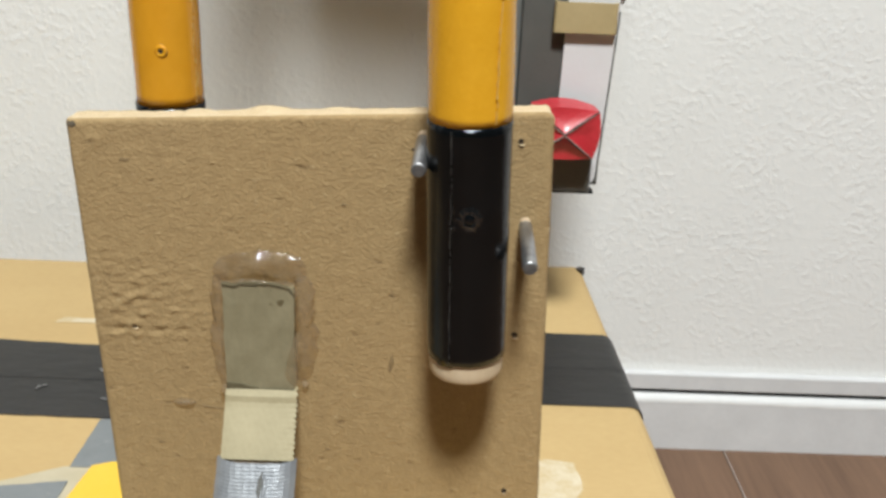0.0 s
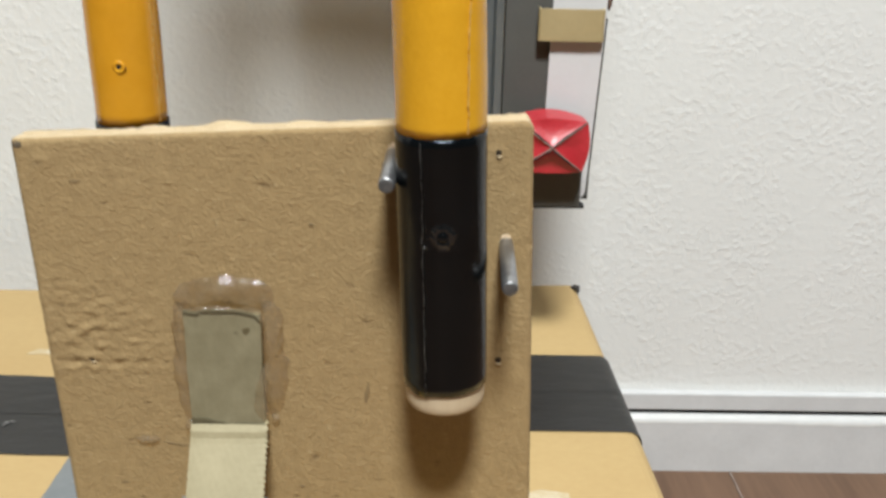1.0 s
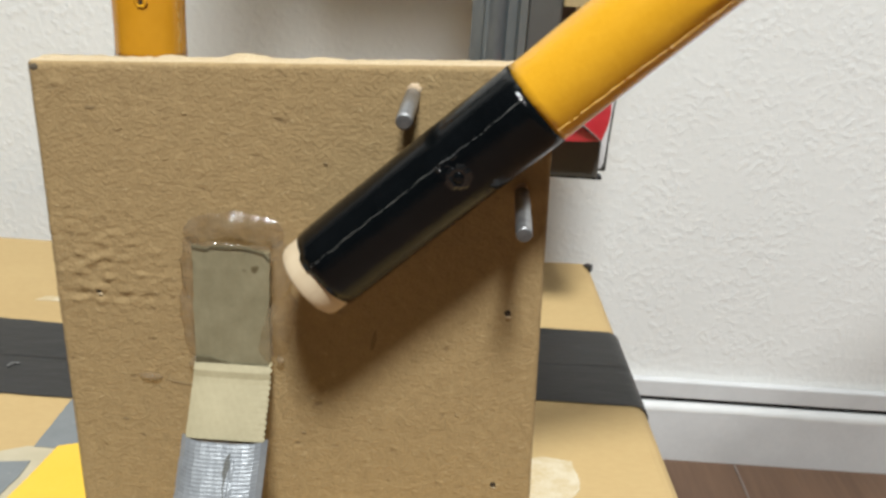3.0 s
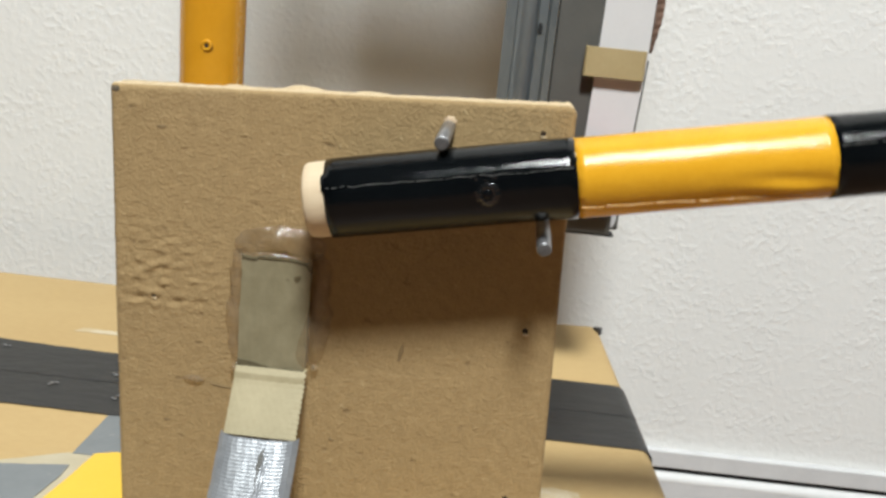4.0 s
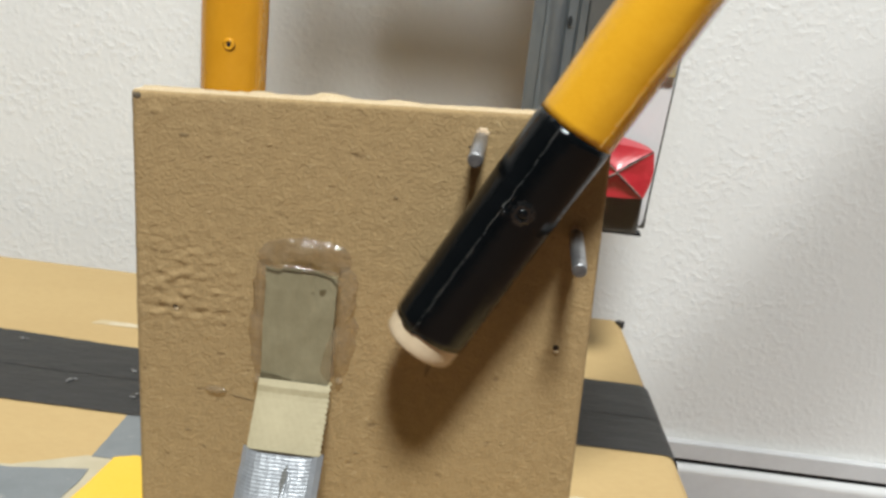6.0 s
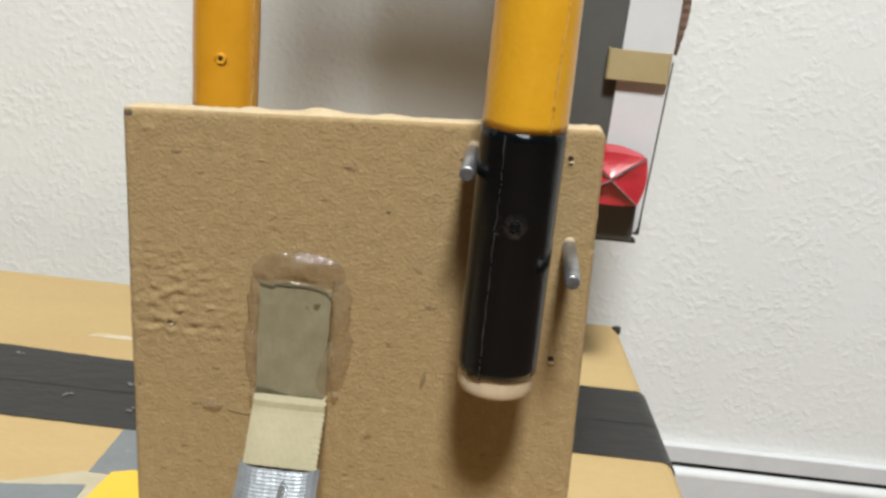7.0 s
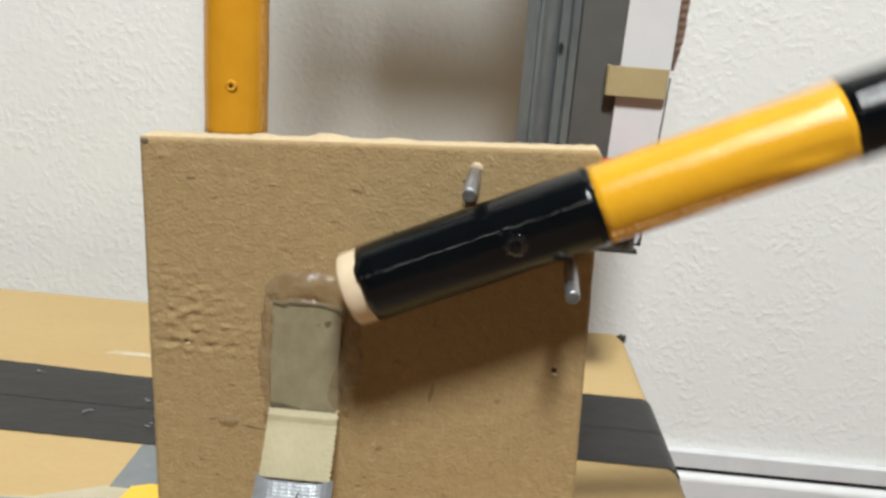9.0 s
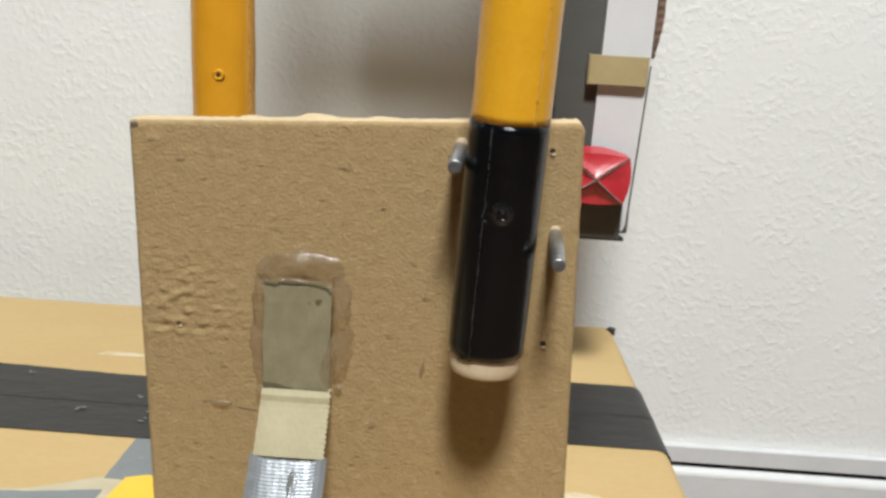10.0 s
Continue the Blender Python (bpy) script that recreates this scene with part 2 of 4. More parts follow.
def clear_glue(name):
    """Clear hot glue: mostly see-through, faintly milky, with a wet gloss."""
    m = bpy.data.materials.new(name)
    m.use_nodes = True
    nt = m.node_tree
    n, link = nt.nodes, nt.links.new
    n.remove(n["Principled BSDF"])
    co = n.new("ShaderNodeTexCoord")
    tx = n.new("ShaderNodeTexNoise")
    tx.inputs["Scale"].default_value, tx.inputs["Detail"].default_value = 210, 2.5
    link(co.outputs["Object"], tx.inputs["Vector"])
    bp = n.new("ShaderNodeBump")
    bp.inputs["Strength"].default_value, bp.inputs["Distance"].default_value = 0.9, 0.0028
    link(tx.outputs["Fac"], bp.inputs["Height"])
    clear, milky, wet = n.new("ShaderNodeBsdfTransparent"), n.new("ShaderNodeBsdfDiffuse"), n.new("ShaderNodeBsdfGlossy")
    clear.inputs["Color"].default_value = (0.875, 0.82, 0.73, 1)
    milky.inputs["Color"].default_value = (0.58, 0.495, 0.36, 1)
    wet.inputs["Roughness"].default_value = 0.09
    link(bp.outputs[0], wet.inputs["Normal"])
    body, top = n.new("ShaderNodeMixShader"), n.new("ShaderNodeMixShader")
    top.inputs[0].default_value = 0.06
    cloud = n.new("ShaderNodeMapRange")
    cloud.inputs[3].default_value, cloud.inputs[4].default_value = 0.02, 0.28
    link(tx.outputs["Fac"], cloud.inputs[0])
    link(cloud.outputs[0], body.inputs[0])
    link(clear.outputs[0], body.inputs[1])
    link(milky.outputs[0], body.inputs[2])
    link(body.outputs[0], top.inputs[1])
    link(wet.outputs[0], top.inputs[2])
    link(top.outputs[0], n["Material Output"].inputs["Surface"])
    return m


M_GLUE = clear_glue("hot_glue")
M_CHANNEL = surface("grey_blue_steel", (0.20, 0.225, 0.24), (0.30, 0.325, 0.34), 50, 400, 0.33, 0.12, 0.3, 0.0004, metal=0.6, stretch=(1, 1, 0.25))
M_PAPER = surface("white_card", (0.66, 0.65, 0.66), (0.72, 0.71, 0.72), 30, 500, 0.7, 0.05, 0.15, 0.0003)
M_RED = surface("red_folded_paper", (0.46, 0.018, 0.028), (0.60, 0.035, 0.050), 70, 500, 0.42, 0.08, 0.45, 0.0008, spec=0.75, coat=0.15)
M_WORN = surface("worn_paper_crease", (0.17, 0.12, 0.10), (0.44, 0.38, 0.34), 300, 1500, 0.8)
M_FLECK = surface("torn_grey_fleck", (0.10, 0.097, 0.095), (0.30, 0.29, 0.28), 400, 1500, 0.6)
M_DIFFUSER = bpy.data.materials.new("lamp_diffuser")
M_DIFFUSER.use_nodes = True
M_DIFFUSER.node_tree.nodes["Principled BSDF"].inputs["Emission Color"].default_value = (1, 0.96, 0.9, 1)
M_DIFFUSER.node_tree.nodes["Principled BSDF"].inputs["Emission Strength"].default_value = 3.0


# ---------------------------------------------------------------- mesh helpers
def thing(name, at=(0, 0, 0), label="", category="", group="", kind=""):
    ob = new(name)
    ob.location = at
    return tagged(ob, label, category, group, kind)


def part(name, bm, material, parent=None, label="", smooth=False):
    """One mesh object under a thing or a part; its points are in the parent's space."""
    me = bpy.data.meshes.new(name)
    bmesh.ops.recalc_face_normals(bm, faces=bm.faces)
    for face in bm.faces:
        face.smooth = smooth
    bm.to_mesh(me)
    bm.free()
    for m in (material if isinstance(material, (list, tuple)) else [material]):
        me.materials.append(m)
    ob = new(name, me)
    ob.parent = parent
    return tagged(ob, label)


def prism(points, axis, lo, hi, bevel=0.0, segs=2):
    """A closed outline (two coordinates a point) drawn out along an axis."""
    bm = bmesh.new()
    def put(a, b, c):
        return {"z": (a, b, c), "y": (a, c, b), "x": (c, a, b)}[axis]
    low = [bm.verts.new(put(a, b, lo)) for a, b in points]
    top = [bm.verts.new(put(a, b, hi)) for a, b in points]
    bm.faces.new(low)
    bm.faces.new(top[::-1])
    for i in range(len(points)):
        j = (i + 1) % len(points)
        bm.faces.new((low[i], top[i], top[j], low[j]))
    if bevel:
        bmesh.ops.recalc_face_normals(bm, faces=bm.faces)
        bmesh.ops.bevel(bm, geom=list(bm.edges), offset=bevel, segments=segs, affect="EDGES", profile=0.5)
    return bm


def block(x0, x1, y0, y1, z0, z1, bevel=0.0, segs=2):
    return prism([(x0, y0), (x1, y0), (x1, y1), (x0, y1)], "z", z0, z1, bevel, segs)


def lathe(profile, n=40, wobble=0.0, seed=0.0, axis="z"):
    """A profile of (radius, height) turned about an axis, slightly uneven."""
    bm = bmesh.new()
    rings = []
    for r, h in profile:
        ring = []
        for i in range(n):
            a = 2 * math.pi * i / n
            rr = r
            if wobble and r > 0:
                rr += wobble * noise.noise(Vector((math.cos(a) * 1.6 + seed, math.sin(a) * 1.6, h * 60)))
            p = (rr * math.cos(a), rr * math.sin(a), h)
            if axis == "y":
                p = (p[0], -h, p[1])
            ring.append(bm.verts.new(p))
        rings.append(ring)
    for a, b in zip(rings, rings[1:]):
        for i in range(n):
            bm.faces.new((a[i], a[(i + 1) % n], b[(i + 1) % n], b[i]))
    bm.faces.new(rings[0][::-1])
    bm.faces.new(rings[-1])
    return bm


def ragged(points, step=0.004, amount=0.0006, seed=0.0):
    """The outline with small irregularities along its sides."""
    out = []
    for (ax, ay), (bx, by) in zip(points, points[1:] + points[:1]):
        d = math.hypot(bx - ax, by - ay)
        k = max(1, int(d / step))
        for i in range(k):
            u = i / k
            s = amount * noise.noise(Vector((ax + (bx - ax) * u, ay + (by - ay) * u, seed)) * 170) * (1 if i else 0.4)
            out.append((ax + (bx - ax) * u - (by - ay) / d * s, ay + (by - ay) * u + (bx - ax) / d * s))
    return out


def blob(outline, plane_y, height, rings=5, seed=0.0):
    """A skin of glue on a wall that faces -y: an outline in x and z that swells towards the middle."""
    bm = bmesh.new()
    cx = sum(p[0] for p in outline) / len(outline)
    cz = sum(p[1] for p in outline) / len(outline)
    ringv = []
    for k in range(rings + 1):
        u = k / rings
        f = 1 - u * 0.96
        ring = []
        for x, z in outline:
            px, pz = cx + (x - cx) * f, cz + (z - cz) * f
            h = height * (1 - (1 - u) ** 3) * (0.7 + 0.6 * noise.noise(Vector((px * 120, pz * 120, seed))))
            ring.append(bm.verts.new((px, plane_y - max(h, 0.0), pz)))
        ringv.append(ring)
    n = len(outline)
    for a, b in zip(ringv, ringv[1:]):
        for i in range(n):
            bm.faces.new((a[i], a[(i + 1) % n], b[(i + 1) % n], b[i]))
    bm.faces.new(ringv[-1])
    bm.normal_update()
    if sum(f.normal.y * f.calc_area() for f in bm.faces) > 0:
        bmesh.ops.reverse_faces(bm, faces=bm.faces)
    return bm


def oval(cx, cz, rx, rz, n=26, rough=0.12, seed=0.0):
    return [(cx + rx * math.cos(2 * math.pi * i / n) * (1 + rough * noise.noise(Vector((i * 0.7, seed, 0)))),
             cz + rz * math.sin(2 * math.pi * i / n) * (1 + rough * noise.noise(Vector((i * 0.7, seed, 5))))) for i in range(n)]


# ---------------------------------------------------------------- the room
WALL_Y = 0.369
def room():
    x0, x1, y0, h = -2.6, 2.6, -4.2, 2.42
    def wall(name, bm, mat, label):
        return tagged(part(name, bm, mat), label, "wall", kind="structure")
    wall("wall_back", block(x0 - 0.1, x1 + 0.1, WALL_Y, WALL_Y + 0.1, -0.05, h), M_WALL, "white wall with embossed stucco-textured wallpaper")
    wall("wall_front", block(x0 - 0.1, x1 + 0.1, y0 - 0.1, y0, -0.05, h), M_LOW_BOUNCE, "unseen wall closing the room, kept dark to cut bounce light")
    wall("wall_left", block(x0 - 0.1, x0, y0, WALL_Y, -0.05, h), M_LOW_BOUNCE, "unseen wall closing the room, kept dark to cut bounce light")
    wall("wall_right", block(x1, x1 + 0.1, y0, WALL_Y, -0.05, h), M_LOW_BOUNCE, "unseen wall closing the room, kept dark to cut bounce light")
    tagged(part("ceiling", block(x0 - 0.1, x1 + 0.1, y0 - 0.1, WALL_Y + 0.1, h, h + 0.1), M_CEIL), "unseen ceiling, kept dark to cut bounce light", "ceiling", kind="structure")
    floor = tagged(part("floor", block(x0 - 0.1, x1 + 0.1, y0 - 0.1, WALL_Y + 0.1, -0.06, -0.012), M_GAP), "brown wood-grain floorboards", "floor", kind="structure")
    # the skirting: a cap strip, an open dark joint, and a lower board
    base = thing("baseboard", (0, 0, 0), "white vinyl baseboard with an open dark joint", "baseboard", kind="structure")
    part("cap_strip", block(x0, x1, WALL_Y - 0.0075, WALL_Y - 0.0005, 0.0566, 0.0718, 0.0012), M_TRIM, base)
    part("joint", block(x0, x1, WALL_Y - 0.0016, WALL_Y - 0.0004, 0.0500, 0.0572), M_GAP, base, "dark open joint")
    prof = [(0.0, 0.0), (0.0, 0.0512), (-0.0060, 0.0520), (-0.0088, 0.0500), (-0.0099, 0.0450), (-0.0100, 0.0)]
    part("lower_board", prism([(WALL_Y - 0.0005 + a, b) for a, b in prof], "x", x0, x1), M_TRIM, base)
    bm = bmesh.new()
    rows = []
    for k in range(420):
        x = -0.6 + k * 0.004
        low = 0.0455 - 0.0022 * noise.noise(Vector((x * 9, 0, 0))) - 0.0010 * noise.noise(Vector((x * 55, 2, 0)))
        f = WALL_Y - 0.0102
        rows.append([bm.verts.new(p) for p in ((x, f - 0.0003, low), (x, f - 0.0007, (low + 0.050) / 2), (x, f + 0.0008, 0.0504), (x, f + 0.0040, 0.0524))])
    for a, b in zip(rows, rows[1:]):
        for i in range(3):
            bm.faces.new((a[i], a[i + 1], b[i + 1], b[i]))
    part("sealant_bead", bm, M_SEALANT, base, "glossy white sealant smeared along the joint", True)
    return floor


FLOOR = room()


def ceiling_lamp():
    lamp = thing("ceiling_lamp", (LAMP[0], LAMP[1], 2.34), "round white ceiling lamp, switched on", "ceiling lamp")
    part("housing", lathe([(0.05, 0.078), (0.25, 0.078), (0.25, 0.045), (0.235, 0.03)], 48), M_PLAIN, lamp, smooth=False)
    part("diffuser", lathe([(0.232, 0.035), (0.225, 0.012), (0.18, 0.004), (0.02, 0.001)], 48), M_DIFFUSER, lamp, "glowing white diffuser", True)


ceiling_lamp()


# ---------------------------------------------------------------- the box that carries the model
def cardboard_box():
    box = thing("cardboard_box", (0, 0, 0), "tan cardboard box patched with black, grey and yellow tape", "box")
    outline = [(-0.43, -0.078), (0.1676, -0.078), (0.1526, 0.2985), (-0.15, 0.2770), (-0.43, 0.2790)]
    part("body", prism(outline, "z", 0.0, T, 0.0075, 4), M_CARD, box, smooth=False)

    def flat(name, pts, z, mat, label="", thick=0.0005, rag=0.0006, seed=1.0):
        bm = prism(ragged(pts, 0.005, rag, seed), "z", T + z, T + z + thick)
        return part(name, bm, mat, box, label)
    # two strips of black tape each side of the board
    for k, (a, b) in enumerate(((0.0815, 0.1205), (0.1170, 0.157))):
        flat("black_tape", [(-0.43, a + 0.006), (-0.20, a + 0.002), (-0.02, a), (-0.02, b), (-0.15, b - 0.001), (-0.24, b + 0.004), (-0.43, b + 0.012)],
             0.0003 + 0.00015 * k, M_BLACK_FLAT, "wrinkled black cloth tape", seed=k)
    for k, (a, b) in enumerate(((0.109, 0.1505), (0.1480, 0.1895))):
        # runs over the rounded edge and down the side
        xs = (0.1605 - 0.0395 * (a - 0.1), 0.1605 - 0.0395 * (b - 0.1))
        bm = bmesh.new()
        arc = [(-0.11, 0.0), (-0.0095, 0.0), (-0.0075, 0.0), (-0.0046, -0.0006), (-0.0022, -0.0022), (-0.0006, -0.0046), (0.0, -0.0075), (0.0003, -0.03)]
        rows = []
        for y, edge in ((a, xs[0]), (b, xs[1])):
            rows.append([bm.verts.new((edge + 0.0009 + dx + (-0.01 if i == 0 else 0), y, T + 0.0006 + 0.00015 * k + dz)) for i, (dx, dz) in enumerate(arc)])
        for i in range(len(arc) - 1):
            bm.faces.new((rows[0][i], rows[0][i + 1], rows[1][i + 1], rows[1][i]))
        bmesh.ops.recalc_face_normals(bm, faces=bm.faces)
        part("black_tape", bm, M_BLACK_FLAT, box, "black cloth tape folded over the box edge", True)
    # patches
    flat("paper_tape", [(-0.215, -0.06), (-0.07, -0.06), (-0.07, 0.0445), (-0.122, 0.0425), (-0.150, 0.0285), (-0.215, 0.020)], 0.0001, M_MASK, "beige masking tape under the coloured patches", 0.0003)
    flat("grey_tape", [(-0.1195, 0.0420), (-0.06, 0.0430), (-0.06, 0.083), (-0.1185, 0.0815)], 0.0004, M_GREY_FLAT, "grey tape patch", 0.0004)
    flat("grey_tape", [(-0.26, -0.05), (-0.128, -0.045), (-0.1165, 0.020), (-0.1165, 0.0315), (-0.150, 0.0255), (-0.26, 0.0195)], 0.0005, M_GREY_FLAT, "grey tape patch", 0.0004, seed=4)
    flat("yellow_tape", [(-0.1165, -0.0045), (0.075, -0.006), (0.075, 0.045), (-0.101, 0.0465), (-0.1095, 0.043), (-0.1125, 0.02)], 0.0006, M_YELLOW_FLAT_LIT, "yellow tape patch under the board", 0.0005, 0.0003, 7)
    flat("paper_scar", [(-0.180, 0.1835), (-0.150, 0.1835), (-0.150, 0.1885), (-0.176, 0.1895)], 0.0001, M_SCUFF, "pale torn paper scar", 0.0002, 0.001, 3)
    flat("paper_scar", [(0.095, 0.030), (0.113, 0.029), (0.1185, 0.043), (0.1165, 0.058), (0.104, 0.0605), (0.095, 0.058)], 0.0001, M_SCUFF, "pale torn paper scar", 0.0002, 0.005, 9)
    flat("paper_scar", [(0.09, 0.006), (0.118, 0.004), (0.124, 0.024), (0.113, 0.0285), (0.09, 0.029)], 0.0001, M_SCUFF, "pale torn paper scar", 0.0003, 0.002, 12)
    # a dark stub of tape at the back corner
    part("tape_stub", prism([(0.1470, 0.2880), (0.1515, 0.2840), (0.1540, 0.2890), (0.1500, 0.2915)], "z", T - 0.004, T + 0.0012, 0.0005, 1), M_BLACK_FLAT, box, "black tape stub")
    # staples and torn flecks in the tape
    rnd = random.Random(4)
    for (x, y) in ((-0.204, 0.151), (-0.159, 0.109), (-0.1235, 0.101), (-0.121, 0.111), (-0.132, 0.128), (-0.182, 0.036)):
        bm = bmesh.new()
        for j in range(3):
            bmesh.ops.create_icosphere(bm, subdivisions=1, radius=0.0008, matrix=Matrix.Translation(
                (x + rnd.uniform(-0.0022, 0.0022), y + rnd.uniform(-0.0022, 0.0022), T + 0.0013)) @ Matrix.Diagonal((rnd.uniform(0.8, 2.0), rnd.uniform(0.5, 1.2), 0.7, 1)))
        part("torn_fleck", bm, M_FLECK, box, "pale torn fleck")


cardboard_box()


# ---------------------------------------------------------------- the fibreboard plate
BL, BR, TR, TL = (-0.0805, 0.0), (0.0930, 0.0), (0.0853, 0.1870), (-0.0853, 0.1780)
HOLES = ((-0.068, 0.0982, 0.0014), (0.0742, 0.1762, 0.0011), (0.0770, 0.0995, 0.0013), (0.0775, 0.0265, 0.0012))
def mounting_board():
    board = thing("mounting_board", (0, 0, T + 0.0008), "upright brown fibreboard plate with a fuzzy sawn top edge", "board")
    nu, nv, thick = 190, 200, 0.0092
    bm = bmesh.new()

    def place(u, v):
        # rounded corners
        r, w, h = (0.0032 if u > 0.5 else 0.0012), 0.1715, 0.182
        a, b = u * w, v * h
        ca, cb = min(max(a, r), w - r), min(max(b, r), h - r)
        da, db = (a - ca) / r, (b - cb) / r
        if da and db:
            a, b = ca + r * da * math.sqrt(1 - db * db / 2), cb + r * db * math.sqrt(1 - da * da / 2)
        u, v = a / w, b / h
        x = (BL[0] * (1 - u) + BR[0] * u) * (1 - v) + (TL[0] * (1 - u) + TR[0] * u) * v
        z = (BL[1] * (1 - u) + BR[1] * u) * (1 - v) + (TL[1] * (1 - u) + TR[1] * u) * v
        return x, z

    def relief(x, z, u, v):
        p = Vector((x, 0, z))
        d = 0.00010 * noise.noise(p * 160) + 0.00010 * noise.noise(p * 420) + 0.0002 * noise.noise(p * 25)
        rough = math.exp(-((x + 0.066) / 0.022) ** 2 - ((z - 0.108) / 0.018) ** 2)
        q1, q2 = Vector((x * 210, 0, z * 330)), Vector((x * 390 + 9, 0, z * 560))
        d += rough * (0.0014 * max(0.0, noise.noise(q1)) + 0.0008 * max(0.0, noise.noise(q2)) - 0.0005 * max(0.0, noise.noise(q1 * 1.3 + Vector((0, 5, 0))) - 0.15))
        crack = math.exp(-((z - 0.0960 - 0.0015 * noise.noise(p * 60)) / 0.0013) ** 2) * math.exp(-((x + 0.066) / 0.016) ** 2)
        d -= 0.0011 * crack * (0.45 + noise.noise(p * 210))
        d += 0.0006 * math.exp(-((x + 0.0755) / 0.0028) ** 2 - ((z - 0.171) / 0.0028) ** 2)
        for hx, hz, hr in HOLES:
            q = math.hypot(x - hx, z - hz)
            if hr * 0.8 < q < hr * 2.6:
                d += 0.0004 * (1 - (q - hr * 0.8) / (hr * 1.8))
        lip = math.exp(-((z - 0.0935 - 0.002 * noise.noise(p * 90)) / 0.0011) ** 2) * math.exp(-((x + 0.066) / 0.013) ** 2)
        d += 0.0011 * lip * max(0.0, noise.noise(p * 150 + Vector((0, 4, 0))) + 0.25)
        e = min(u, 1 - u, v, 1 - v)
        if e < 0.008:
            d -= 0.0009 * (1 - e / 0.008) ** 2
        return d
    front = [[None] * (nu + 1) for _ in range(nv + 1)]
    for j in range(nv + 1):
        for i in range(nu + 1):
            u, v = i / nu, j / nv
            x, z = place(u, v)
            front[j][i] = bm.verts.new((x, -relief(x, z, u, v), z))
    for j in range(nv):
        for i in range(nu):
            bm.faces.new((front[j][i], front[j][i + 1], front[j + 1][i + 1], front[j + 1][i]))
    loop = ([(0, i) for i in range(nu)] + [(j, nu) for j in range(nv)] + [(nv, nu - i) for i in range(nu)] + [(nv - j, 0) for j in range(nv)])
    prev = [front[j][i] for j, i in loop]
    ring_count = 6
    for k in range(1, ring_count + 1):
        ring = []
        for j, i in loop:
            x, z = place(i / nu, j / nv)
            y = thick * k / ring_count
            out = 0.0004 * noise.noise(Vector((x * 300, y * 300, z * 300)))
            if j == nv:   # fuzz and crumbs along the top
                lump = max(0.0, noise.noise(Vector((x * 85, 3.3, 0)))) * (k / ring_count)
                mask = math.exp(-((x + 0.012) / 0.03) ** 2) * 0.0026 + 0.0009
                out += lump * mask + 0.0004 * abs(noise.noise(Vector((x * 700, y * 400, 1))))
                z += max(out, -0.0002)
            else:
                x += out * (1 if i == nu else -1 if i == 0 else 0)
            ring.append(bm.verts.new((x, y, z)))
        n = len(ring)
        for a in range(n):
            f = bm.faces.new((prev[a], prev[(a + 1) % n], ring[(a + 1) % n], ring[a]))
            f.material_index = 1
        prev = ring
    bm.faces.new(prev)
    for f in bm.faces:
        f.smooth = True
    panel = part("panel", bm, [M_MDF, M_MDF_EDGE], board, smooth=True)
    for hx, hz, hr in HOLES:
        hole = part("screw_hole", lathe([(hr * 0.55, -0.0012), (hr * 0.78, -0.0006), (hr * 0.95, 0.0002), (hr * 0.80, 0.0006), (hr * 0.5, 0.0006)], 16, 0.00012, hx * 90, "y"), M_HOLE, board, "small dark screw hole")
        hole.location = (hx, 0.0, hz)
    # the two cut nails that stop the arm
    for (bx, bz), (tx, ty, tz) in (((0.0398, 0.1750), (0.0388, -0.0290, 0.1735)), ((0.0780, 0.1440), (0.0773, -0.0315, 0.1412))):
        nail = part("stop_nail", lathe([(0.0022, -0.003), (0.0025, 0.0), (0.00262, 0.012), (0.00262, math.dist((bx, 0, bz), (tx, ty, tz)) - 0.0006), (0.00235, math.dist((bx, 0, bz), (tx, ty, tz)))], 20), M_STEEL, board, "cut-off steel nail", True)
        d = Vector((tx - bx, ty, tz - bz)).normalized()
        nail.matrix_local = Matrix.Translation((bx, 0.0, bz)) @ d.to_track_quat("Z", "Y").to_matrix().to_4x4()
        L = math.dist((bx, 0, bz), (tx, ty, tz))
        part("nail_end", lathe([(0.00235, L), (0.0021, L + 0.0002), (0.0006, L + 0.0003)], 20), M_STEEL_END, nail)
    scuff = [(0.0285, 0.0800), (0.0300, 0.0795), (0.0312, 0.0850), (0.0308, 0.0905), (0.0298, 0.0880), (0.0290, 0.0850)]
    part("scuff", blob(ragged(scuff, 0.0012, 0.0006, 3), 0.0001, 0.0004, 3, 2), M_MDF_DARK, board, "dark scuff", True)
    part("filler", blob(oval(0.0402, 0.1771, 0.0024, 0.0020, 20, 0.5, 3), -0.0001, 0.0009, 3, 6), M_FILLER, board, "pale dab of filler above the nail", True)
    part("filler", blob(oval(0.0779, 0.1461, 0.0020, 0.0015, 20, 0.5, 8), -0.0001, 0.0007, 3, 2), M_FILLER, board, "pale dab of filler above the nail", True)
    part("gouge", blob(oval(0.0366, 0.1716, 0.0010, 0.0006, 16, 0.6, 5), 0.0000, 0.0003, 3, 1), M_HOLE, board, "small dark gouge beside the nail", True)
    part("corner_smudge", blob(oval(-0.0832, 0.1763, 0.0016, 0.0012, 18, 0.6, 2), -0.0001, 0.0004, 3, 4), M_SMUDGE, board, "dark smudge on the corner", True)
